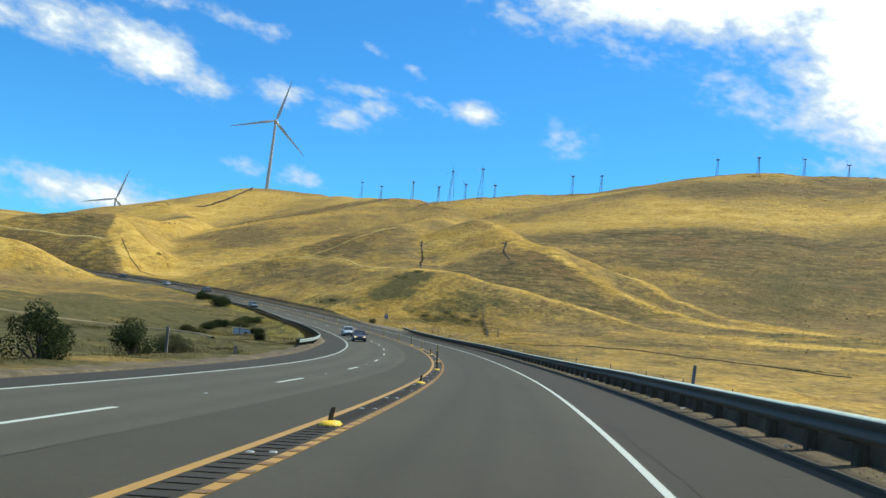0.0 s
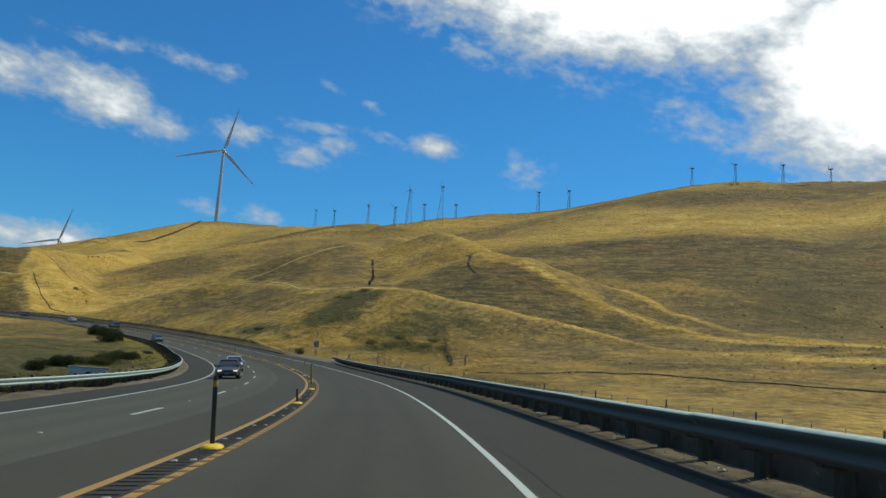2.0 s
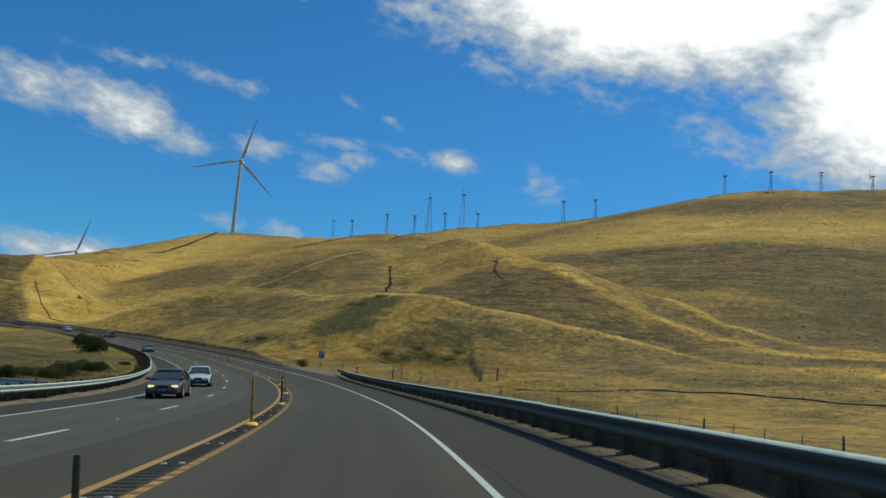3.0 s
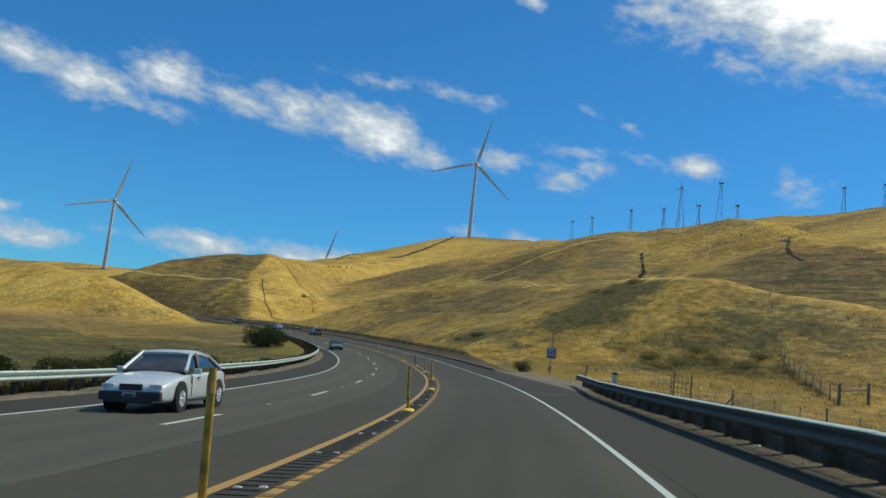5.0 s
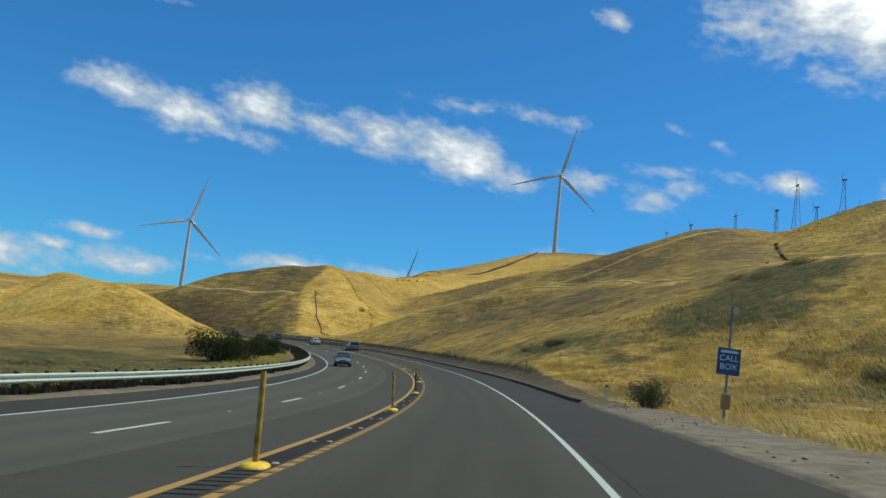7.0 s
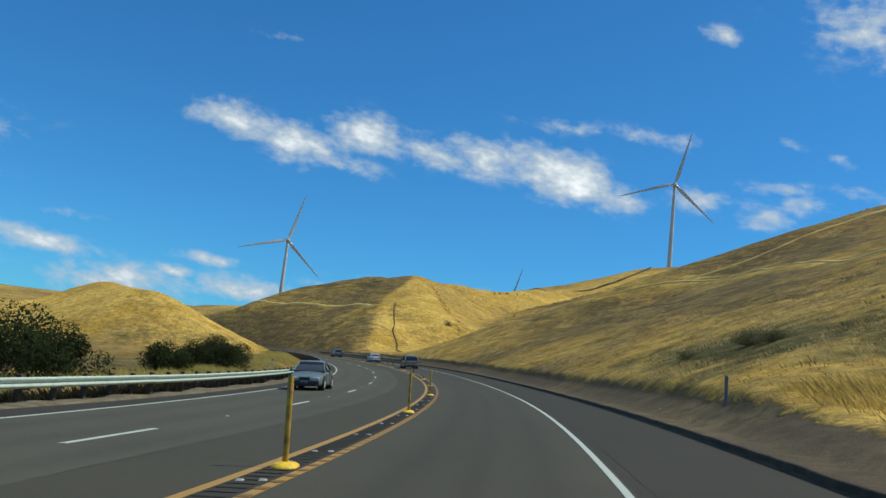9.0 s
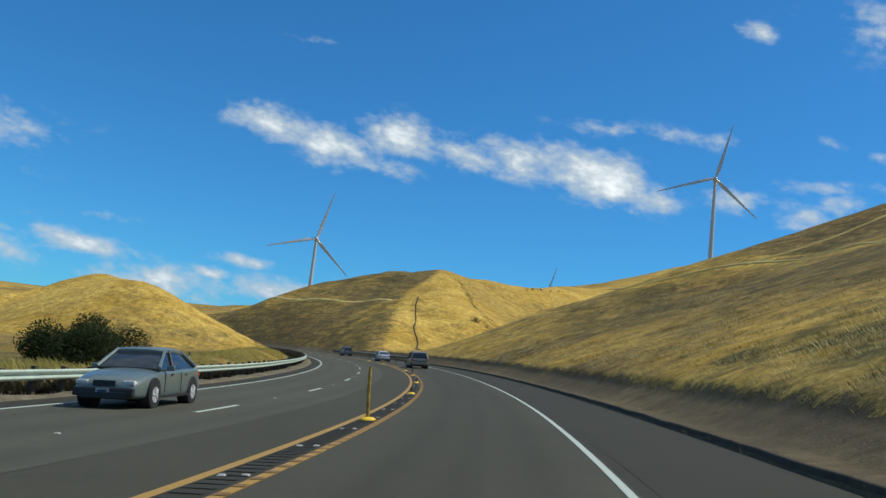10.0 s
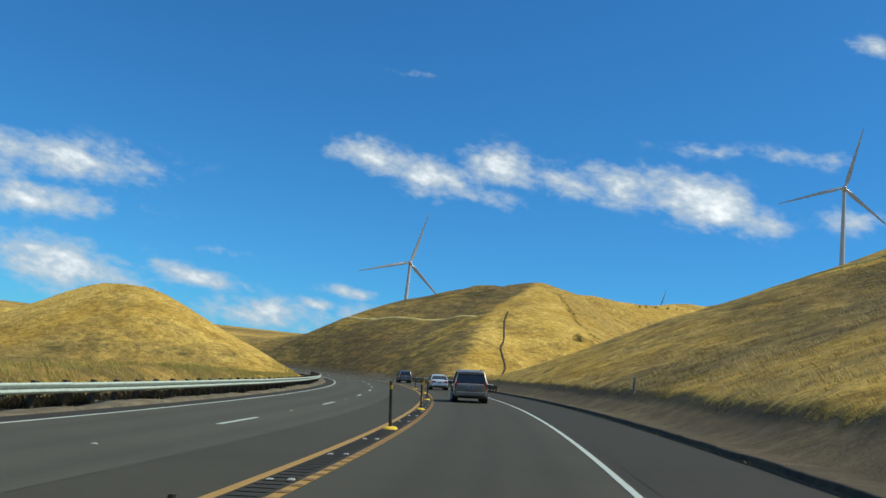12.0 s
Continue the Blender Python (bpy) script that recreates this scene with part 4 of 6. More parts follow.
def build_rail(label, face_shade, s0, s1, lat_of, face, post_gap=1.905):
    """W-beam rail on timber posts with blocks. face: -1 looks to the left, 1 to the right."""
    rail = thing("guard_rail", label, "guard rail")
    k = 0
    s = s0
    while s < s1 - 0.5:
        e = min(s + 3.81 * 2, s1)
        ss = np.linspace(s - 0.12, e, 9)
        cols = []
        for out, up in BEAM:
            cols.append(on_road(ss, lat_of(ss) + face * (out + 0.004 * (k % 2)), up + 0.006 * math.sin(k * 2.3)))
        for out, up in BEAM[::-1]:
            cols.append(on_road(ss, lat_of(ss) + face * (out - 0.012 + 0.004 * (k % 2)), up + 0.006 * math.sin(k * 2.3)))
        cols.append(cols[0])
        me = quick_mesh("beam", np.stack(cols, 1).reshape(-1, 3), sheet_faces(len(ss), len(cols)), STEEL)
        # the face's shade is coloured in below the sunlit top lip
        row_shade = [face_shade * (1.0 if up < 0.72 else 0.0) for out, up in BEAM]
        row_shade = row_shade + [face_shade * 0.3] * len(BEAM) + row_shade[:1]
        me.attributes.new("face_shade", "FLOAT", "POINT").data.foreach_set("value", np.tile(np.array(row_shade, np.float32), len(ss)))
        piece("beam", me, rail)
        s, k = e, k + 1
    post = bmesh.new()
    box_bm((0.15, 0.20, 1.26), (0, 0, 0.19), 0.012, 1.0, post)
    block = bmesh.new()
    box_bm((0.19, 0.15, 0.34), (0, 0, 0.565), 0.01, 1.0, block)
    pm, km = bpy.data.meshes.new("post"), bpy.data.meshes.new("block")
    for bm, me in ((post, pm), (block, km)):
        bm.to_mesh(me)
        bm.free()
        me.materials.append(TIMBER)
    rng = random.Random(5)
    for s in np.arange(s0 + 0.3, s1 - 0.2, post_gap):
        lat = float(lat_of(np.array([s]))[0])
        m = at_road(s, lat - face * 0.29, rng.uniform(-0.03, 0.03) - (0.17 if face_shade > 1 else 0.0), rng.uniform(-3, 3), False) @ pose(0, 0, 0, rng.uniform(-1, 1), rng.uniform(-1.5, 1.5), 0)
        piece("post", pm, rail, m)
        piece("block", km, rail, at_road(s, lat - face * 0.105, 0, 0, False))
    return rail


def near_rail(s):
    return np.interp(s, [-60, 140, 155, 169], [3.9, 3.9, 4.2, 5.5])


def far_rail(s):
    return np.interp(s, [78, 85, 95, 115, 190, 240, 320, 430], [-15.9, -15.4, -14.8, -14.4, -15.0, -13.3, -12.9, -12.9])


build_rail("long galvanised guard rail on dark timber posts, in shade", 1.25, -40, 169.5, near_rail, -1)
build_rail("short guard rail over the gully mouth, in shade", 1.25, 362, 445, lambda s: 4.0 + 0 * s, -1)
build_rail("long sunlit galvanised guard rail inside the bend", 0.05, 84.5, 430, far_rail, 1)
# ---- lane delineators ----
def build_posts():
    """Flexible yellow posts on rubber bases between the yellow lines; some are blackened, broken or bent."""
    mid = (Y1 + Y2) / 2

    def base(parent):
        bm = bmesh.new()
        rings = []
        for f, z in ((1.0, 0.0), (0.98, 0.025), (0.75, 0.06), (0.4, 0.075)):
            ring = []
            for i in range(20):
                a = i * math.tau / 20
                c, n = math.cos(a), math.sin(a)
                ring.append((f * 0.18 * math.copysign(abs(c) ** 0.6, c), f * 0.31 * math.copysign(abs(n) ** 0.6, n), z + 0.006))
            rings.append(ring)
        part("base", loft_bm(rings, bm=bm), BASE_YELLOW, parent, "domed yellow rubber base", 50)

    def shaft(parent, height, mat, lean, label):
        bm = bmesh.new()
        n, rings = 6, []
        for j in range(n + 1):
            z = 0.07 + height * j / n
            w = 0.042 if j < n else 0.038
            rings.append([(w * math.cos(a) + lean * (z - 0.07) ** 2, 0.6 * w * math.sin(a), z) for a in [i * math.tau / 10 for i in range(10)]])
        part("post", loft_bm(rings, bm=bm), mat, parent, label, 60)

    kinds = {
        "tall": ("tall yellow plastic lane post on a yellow rubber base", 1.18, POST_YELLOW, 0.0),
        "sooty": ("tall blackened lane post on a yellow rubber base", 1.14, POST_DARK, 0.0),
        "short": ("broken-off short black lane post on a yellow rubber base", 0.46, POST_DARK, 0.0),
        "stub": ("bent black stub of a lane post on a yellow rubber base", 0.22, POST_DARK, 0.8),
        "leaning": ("slightly leaning yellow lane post on a rubber base", 1.18, POST_YELLOW, 0.03),
    }
    made = {}
    places = [(-4, "tall"), (14.0, "stub"), (30.6, "stub"), (46.6, "sooty"), (62.2, "sooty"), (78.8, "short"), (93.6, "tall"), (108.6, "sooty"), (124.2, "tall"), (141.6, "leaning"), (158.3, "tall"), (175.2, "tall"), (191.9, "tall"), (207.3, "sooty"),
              (223.4, "tall"), (239.2, "tall"), (255.6, "leaning"), (272.4, "stub"), (287.5, "stub"), (302.6, "sooty"), (316, "sooty"), (330, "sooty"), (346, "tall"), (364, "sooty")]
    rng = random.Random(9)
    for s, kind in places:
        label, height, mat, lean = kinds[kind]
        m = at_road(s, mid, 0.0, rng.uniform(-4, 4)) @ pose(0, 0, 0, rng.uniform(-1.5, 1.5), rng.uniform(-2, 2), 0)
        if kind in made:
            copy_thing(made[kind], m)
            continue
        ob = thing("delineator_post", label, "lane post", "lane posts between the yellow lines")
        base(ob)
        shaft(ob, height, mat, lean, {"stub": "bent black stub"}.get(kind, ""))
        if kind in ("tall", "sooty", "leaning"):
            part("reflector_band", rod_bm((lean, 0, 1.02), (lean, 0, 1.12), 0.045, 0.045, 10), POST_YELLOW if kind == "sooty" else CALL_YELLOW, ob, "dull reflective band")
        ob.matrix_basis = m
        made[kind] = ob


build_posts()


# ---- cars ----
def build_car(name, label, group, paint, kind, at, shaded_front=False, lamps_on=False):
    """Nose towards +y. kind: sedan, van or suv."""
    car = thing(name, label, "car", group, at)
    half, length = {"sedan": (0.89, 4.75), "van": (0.96, 5.05), "suv": (0.90, 4.4)}[kind]
    clear = {"sedan": 0.20, "van": 0.22, "suv": 0.27}[kind]
    h = length / 2
    # stations along the length: place, width share, sill, belt (top of the lower body), crown of bonnet or boot
    if kind == "sedan":
        st = [(-h, 0.80, 0.42, 0.78, 0.80), (-h + 0.10, 0.90, 0.28, 0.95, 0.98), (-h + 0.55, 0.98, clear, 0.99, 1.04), (-h + 1.2, 1.0, clear, 0.97, 1.04), (0, 1.0, clear, 0.93, 1.0), (h - 1.45, 1.0, clear, 0.90, 0.98),
              (h - 0.8, 0.98, clear, 0.83, 0.92), (h - 0.25, 0.90, clear, 0.70, 0.78), (h - 0.05, 0.80, 0.24, 0.60, 0.66), (h, 0.74, 0.32, 0.52, 0.55)]
        roof = [(-h + 0.62, 1.03, 0.86), (-h + 1.35, 1.40, 0.68), (-h + 2.0, 1.45, 0.69), (h - 2.15, 1.44, 0.69), (h - 1.35, 0.97, 0.88)]
    elif kind == "van":
        st = [(-h, 0.86, 0.40, 1.02, 1.04), (-h + 0.08, 0.95, 0.30, 1.06, 1.08), (-h + 0.6, 1.0, clear, 1.07, 1.12), (-h + 1.4, 1.0, clear, 1.05, 1.1), (0, 1.0, clear, 1.02, 1.08), (h - 1.3, 1.0, clear, 0.99, 1.06),
              (h - 0.7, 0.97, clear, 0.90, 0.99), (h - 0.22, 0.90, clear, 0.74, 0.82), (h - 0.05, 0.80, 0.26, 0.62, 0.68), (h, 0.74, 0.34, 0.54, 0.57)]
        roof = [(-h + 0.06, 1.06, 0.88), (-h + 0.34, 1.66, 0.72), (-h + 0.9, 1.74, 0.73), (h - 2.1, 1.70, 0.73), (h - 1.0, 1.04, 0.88)]
    else:
        st = [(-h, 0.84, 0.46, 0.98, 1.0), (-h + 0.08, 0.94, 0.34, 1.02, 1.05), (-h + 0.6, 1.0, clear, 1.04, 1.08), (-h + 1.3, 1.0, clear, 1.02, 1.07), (0, 1.0, clear, 1.0, 1.06), (h - 1.4, 1.0, clear, 0.98, 1.06),
              (h - 0.7, 0.98, clear, 0.94, 1.03), (h - 0.2, 0.92, clear, 0.82, 0.9), (h - 0.04, 0.82, 0.3, 0.66, 0.72), (h, 0.78, 0.38, 0.58, 0.6)]
        roof = [(-h + 0.10, 1.04, 0.88), (-h + 0.42, 1.62, 0.72), (-h + 0.9, 1.70, 0.73), (h - 2.0, 1.66, 0.73), (h - 1.3, 1.04, 0.88)]
    rings = []
    for y, w, sill, belt, crown in st:
        w *= half
        right = [(0.80 * w, y, sill), (0.97 * w, y, sill + 0.06), (w, y, sill + 0.30 * (belt - sill)), (w, y, sill + 0.62 * (belt - sill)), (0.965 * w, y, belt - 0.03), (0.90 * w, y, belt), (0.5 * w, y, crown)]
        rings.append(right + [(-x, yy, z) for x, yy, z in right[::-1]])
    body = part("body", loft_bm(rings), paint, car, "", 38)
    # glasshouse: a dark glass shell under a painted roof and pillars
    low = [(0.90 * half, y, 0.99 if kind == "sedan" else 1.05) for y in (roof[0][0], roof[1][0], roof[2][0], roof[3][0], roof[4][0])]
    rings = []
    for (y, z, w), (lw, _, lz) in zip(roof, low):
        lz = min(lz, z - 0.01)
        right = [(lw, y, lz - 0.06), (lw * 0.985, y, lz), (0.5 * (lw + w * half), y, 0.5 * (lz + z)), (w * half, y, z - 0.01), (0.5 * w * half, y, z + 0.01)]
        rings.append(right + [(-x, yy, zz) for x, yy, zz in right[::-1]])
    part("glasshouse", loft_bm(rings), CAR_GLASS, car, "dark tinted windows", 35)
    rings = []
    y0, y1 = roof[1], roof[3]
    for y, z, w in ((y0[0] - 0.10, y0[1] - (0.06 if kind == "sedan" else 0.02), y0[2] + 0.03), (y0[0], y0[1] + 0.02, y0[2] + 0.03), (0.5 * (y0[0] + y1[0]), roof[2][1] + 0.03, roof[2][2] + 0.035), (y1[0], y1[1] + 0.02, y1[2] + 0.03), (y1[0] + 0.10, y1[1] - 0.03, y1[2] + 0.04)):
        w *= half
        right = [(w + 0.015, y, z - 0.09), (w + 0.01, y, z - 0.03), (0.9 * w, y, z + 0.01), (0.45 * w, y, z + 0.03)]
        rings.append(right + [(-x, yy, zz) for x, yy, zz in right[::-1]])
    part("roof", loft_bm(rings), paint, car, "", 40)
    rounded = body.modifiers.new("rounded", "SUBSURF")
    rounded.levels = rounded.render_levels = 2
    # pillars
    mids = [0.1] if kind == "sedan" else [0.1, -1.0]
    for side in (-1, 1):
        for (ya, za, wa), (yb, zb, wb) in ((roof[0], roof[1]), (roof[4], roof[3])):
            part("pillar", rod_bm((side * 0.905 * half, ya, max(za, 0.98)), (side * (wb * half + 0.01), yb, zb), 0.05, 0.04, 6), paint, car)
        for ym in mids:
            part("pillar", rod_bm((side * 0.905 * half, ym, 1.0), (side * (0.70 * half + 0.02), ym - 0.1, roof[2][1] - 0.02), 0.045, 0.04, 6), TRIM, car, "black door pillar")
        mirror = bmesh.new()
        box_bm((0.20, 0.10, 0.14), (side * (half + 0.10), roof[4][0] - 0.35, 1.04 if kind != "sedan" else 0.98), 0.03, 1.0, mirror)
        part("wing_mirror", mirror, paint if kind == "sedan" else TRIM, car)
        for y in (0.25, -0.85):
            handle = box_bm((0.03, 0.18, 0.03), (side * (half + 0.008), y, 0.82), 0.008)
            part("door_handle", handle, TRIM, car)
        part("door_seam", box_bm((0.012, 0.02, 0.5), (side * (half + 0.001), -0.45, 0.62), 0), TRIM, car)
        part("door_seam", box_bm((0.012, 0.02, 0.5), (side * (half + 0.001), 0.75, 0.62), 0), TRIM, car)
        part("sill_trim", box_bm((0.03, length - 2.2, 0.07), (side * (half - 0.005), 0, clear + 0.07), 0.01), TRIM, car)
    # wheels
    wheel_r = 0.33 if kind == "sedan" else 0.35
    for side in (-1, 1):
        for y in (-h + 0.95, h - 0.95):
            x = side * (half - 0.10)
            part("wheel_arch", rod_bm((x - side * 0.2, y, wheel_r + 0.03), (x + side * 0.108, y, wheel_r + 0.03), wheel_r + 0.06, wheel_r + 0.06, 24), TRIM, car, "dark wheel arch")
            wheel = thing_part("wheel", car)
            part("tyre", rod_bm((x - side * 0.1, y, wheel_r), (x + side * 0.118, y, wheel_r), wheel_r, wheel_r - 0.012, 24), TYRE, wheel)
            rim = rod_bm((x, y, wheel_r), (x + side * 0.122, y, wheel_r), wheel_r * 0.62, wheel_r * 0.60, 20)
            for i in range(5):
                a = i * math.tau / 5
                rod_bm((x + side * 0.125, y, wheel_r), (x + side * 0.125, y + math.cos(a) * wheel_r * 0.6, wheel_r + math.sin(a) * wheel_r * 0.6), 0.03, 0.02, 5, rim)
            part("rim", rim, ALLOY, wheel, "grey alloy rim")
    # rear
    hi = 1.0 if kind != "sedan" else 0.80
    for side in (-1, 1):
        tail = box_bm((0.16, 0.10, 0.40), (side * (0.84 * half), -h + 0.09, hi - 0.05), 0.03) if kind != "sedan" else box_bm((0.38, 0.12, 0.15), (side * (0.66 * half), -h + 0.07, hi), 0.03)
        part("tail_light", tail, RED_LENS, car, "red tail light")
        lamp = box_bm((0.30, 0.16, 0.11), (side * (0.64 * half), h - 0.12, 0.62 if kind == "sedan" else 0.70), 0.03)
        part("headlight", lamp, LAMP_ON if lamps_on else CLEAR_LENS, car, "lit yellow headlight" if lamps_on else "clear headlight")
    part("rear_bumper", box_bm((1.72 * half, 0.16, 0.24), (0, -h + 0.02, 0.48), 0.05), paint, car)
    part("rear_bumper_trim", box_bm((1.4 * half, 0.10, 0.07), (0, -h - 0.035, 0.40), 0.02), TRIM, car)
    plate = part("number_plate", box_bm((0.32, 0.02, 0.16), (0, -h - (0.01 if kind == "sedan" else 0.005), 0.72 if kind == "sedan" else 0.86), 0.004), PLATE, car, "pale number plate with a plain dark bar")
    part("plate_bar", box_bm((0.24, 0.006, 0.05), (0, -h - (0.022 if kind == "sedan" else 0.017), 0.72 if kind == "sedan" else 0.86), 0), INK, plate)
    # a backlit car's bumper gets black instead of paint, as its shade
    part("front_bumper", box_bm((1.66 * half, 0.18, 0.22), (0, h - 0.02, 0.40), 0.05), TRIM if shaded_front else paint, car)
    part("lower_grille", box_bm((1.25 * half, 0.06, 0.16), (0, h + 0.055, 0.33), 0.02), TRIM, car, "black lower air intake")
    part("grille", box_bm((0.62 * half, 0.05, 0.15), (0, h - 0.015, 0.60), 0.015), TRIM, car, "black grille")
    front = part("number_plate", box_bm((0.32, 0.02, 0.14), (0, h + 0.075, 0.42), 0.004), PLATE, car, "pale number plate with a plain dark bar")
    part("plate_bar", box_bm((0.22, 0.006, 0.05), (0, h + 0.088, 0.42), 0), INK, front)
    for y, r in ((h - 0.9, 0.1), (-h + 0.9, 0.1)):
        part("axle", rod_bm((-half + 0.25, y, 0.33), (half - 0.25, y, 0.33), 0.05, 0.05, 8), TRIM, car)
    if kind in ("van", "suv"):
        for side in (-1, 1):
            part("roof_rail", rod_bm((side * 0.62 * half, -h + 0.7, roof[2][1] + 0.075), (side * 0.62 * half, h - 2.3, roof[3][1] + 0.075), 0.02, 0.02, 6), TRIM, car)
        part("rear_wiper", rod_bm((0, -h + 0.10, 1.12), (0.3, -h + 0.15, 1.2), 0.012, 0.008, 5), TRIM, car)
    return car


def thing_part(name, parent):
    ob = new(name)
    ob.parent = parent
    return ob


PAINT_TAUPE = car_paint("taupe_car_paint", (0.17, 0.142, 0.115))
PAINT_SILVER = car_paint("silver_car_paint", (0.42, 0.46, 0.49))
PAINT_PALE = car_paint("pale_silver_car_paint", (0.50, 0.54, 0.52))
PAINT_SLATE = car_paint("slate_car_paint", (0.07, 0.085, 0.10))
PAINT_GREY = car_paint("dark_grey_car_paint", (0.062, 0.057, 0.048))
PAINT_BLUEGREY = car_paint("green_grey_car_paint", (0.12, 0.155, 0.145))
OWN_LANE, FAR_LANE = (W + Y2) / 2 - 0.05, (L + DASH) / 2
build_car("minivan", "taupe minivan with a dark rear window, on the near lane", "cars", PAINT_TAUPE, "van", at_road(330.5, OWN_LANE))
build_car("sedan", "silver sedan seen from behind, on the near lane", "cars", PAINT_SILVER, "sedan", at_road(367.0, OWN_LANE))
build_car("compact_suv", "slate blue compact off-roader on the near lane", "cars", PAINT_SLATE, "suv", at_road(407.0, OWN_LANE))
build_car("sedan", "dark grey oncoming sedan beside the far guard rail", "cars", PAINT_GREY, "sedan", at_road(117.6, FAR_LANE, 0, 180), False, True)
build_car("sedan", "pale silver oncoming sedan with its front bumper darkened for shade", "cars", PAINT_PALE, "sedan", at_road(138.9, FAR_LANE, 0, 180), True)
build_car("sedan", "green-grey oncoming sedan with its front bumper darkened for shade", "cars", PAINT_BLUEGREY, "sedan", at_road(258.0, FAR_LANE - 0.3, 0, 180), True)


# ---- wind turbines ----
def build_turbine(x, y, hub_z, spin, facing, label, blade=50.0):
    base = ground_at(x, y)
    ob = thing("wind_turbine", label, "wind turbine", "tall wind turbines", pose(x, y, base - 1.5, 0, 0, facing))
    tall = hub_z - base + 1.5
    bm = bmesh.new()
    rings = []
    for j in range(9):
        f = j / 8
        r = 2.3 * (1 - f) + 1.35 * f
        rings.append([(r * math.cos(a), r * math.sin(a), f * (tall - 1.6)) for a in [i * math.tau / 20 for i in range(20)]])
    part("tower", loft_bm(rings), TURBINE_WHITE, ob, "", 40)
    part("nacelle", box_bm((3.6, 9.5, 3.7), (0, 1.6, tall), 0.7), TURBINE_WHITE, ob, "", 40)
    bm = bmesh.new()
    rings = []
    for yy, r in ((-3.1, 1.5), (-4.0, 1.7), (-5.0, 1.35), (-5.7, 0.5)):
        rings.append([(r * math.cos(a), yy, tall + r * math.sin(a)) for a in [i * math.tau / 16 for i in range(16)]])
    part("hub", loft_bm(rings), TURBINE_WHITE, ob, "rounded hub", 50)
    for i in range(3):
        rings = []
        for f, chord, thick, twist in ((0.02, 1.9, 1.9, 0), (0.06, 2.3, 1.8, 20), (0.16, 3.7, 0.9, 16), (0.3, 3.1, 0.62, 10), (0.5, 2.3, 0.42, 6), (0.75, 1.5, 0.26, 2), (0.94, 0.85, 0.14, 0), (1.0, 0.25, 0.06, 0)):
            c, n = math.cos(radians(twist)), math.sin(radians(twist))
            ring = []
            for u, v in ((-0.35, 0), (-0.2, 0.45), (0.1, 0.5), (0.65, 0.05), (0.1, -0.35), (-0.2, -0.4)):
                px, py = u * chord, v * thick
                ring.append((px * c - py * n, px * n + py * c, f * blade))
            rings.append(ring)
        bm = loft_bm(rings)
        bm.transform(Matrix.Translation((0, -4.2, tall)) @ Matrix.Rotation(radians(spin + 120 * i), 4, "Y"))
        part("blade", bm, TURBINE_WHITE, ob, "", 40)
    return ob


build_turbine(-219.0, 1032.0, 219.0, 14.0, 13.0, "tall white wind turbine on the highest hill", 54.0)
build_turbine(-593.0, 926.0, 135.5, 14.0, 38.0, "tall white wind turbine half hidden behind a hill", 52.0)
build_turbine(-530.0, 1380.0, 138.0, 16.0, 22.0, "distant white wind turbine, only a blade above the ridge", 52.0)


def build_lattice(x, y, tall, spin, label):
    z = ground_at(x, y)
    ob = thing("lattice_turbine", label, "wind turbine", "lattice turbines on the skyline", pose(x, y, z - 0.6, 0, 0, 20 + spin))
    w, top = tall * 0.11, tall * 0.018 + 0.15
    for i in range(3):
        a = i * math.tau / 3
        c, n = math.cos(a), math.sin(a)
        part("leg", rod_bm((w * c, w * n, 0), (top * c, top * n, tall), 0.11, 0.09, 5), LATTICE, ob)
        bm = bmesh.new()
        b = (i + 1) * math.tau / 3
        for j in range(6):
            f0, f1 = j / 6, (j + 1) / 6
            r0, r1 = w + (top - w) * f0, w + (top - w) * f1
            rod_bm((r0 * c, r0 * n, tall * f0), (r1 * math.cos(b), r1 * math.sin(b), tall * f1), 0.045, 0.045, 4, bm)
            rod_bm((r1 * c, r1 * n, tall * f1), (r1 * math.cos(b), r1 * math.sin(b), tall * f1), 0.045, 0.045, 4, bm)
        part("bracing", bm, LATTICE, ob)
    part("nacelle", box_bm((0.7, 2.2, 0.8), (0, 0, tall + 0.5), 0.15), LATTICE, ob)
    for i in range(3):
        a = radians(spin * 7 + 120 * i)
        r = 3.6 if tall < 24 else 4.5
        part("blade", rod_bm((0, 1.5, tall + 0.6), (r * math.sin(a), 1.6, tall + 0.6 + r * math.cos(a)), 0.15, 0.05, 6), LATTICE, ob)
    return ob


for i, (x, y, tall) in enumerate(((0.5, 592, 24), (21.5, 604, 25), (90, 640, 15), (111, 638, 12.5), (-90, 880, 17), (-55, 690, 13), (-30, 690, 13.5), (-8, 600, 12), (11, 630, 12), (33, 640, 10), (182, 592, 12.5), (207, 583, 12.5), (242, 592, 12), (261, 566, 8.5))):
    build_lattice(x, y, tall, (i * 37) % 50, "tall dark lattice tower turbine on the ridge" if tall > 20 else "small dark lattice tower turbine on the ridge")


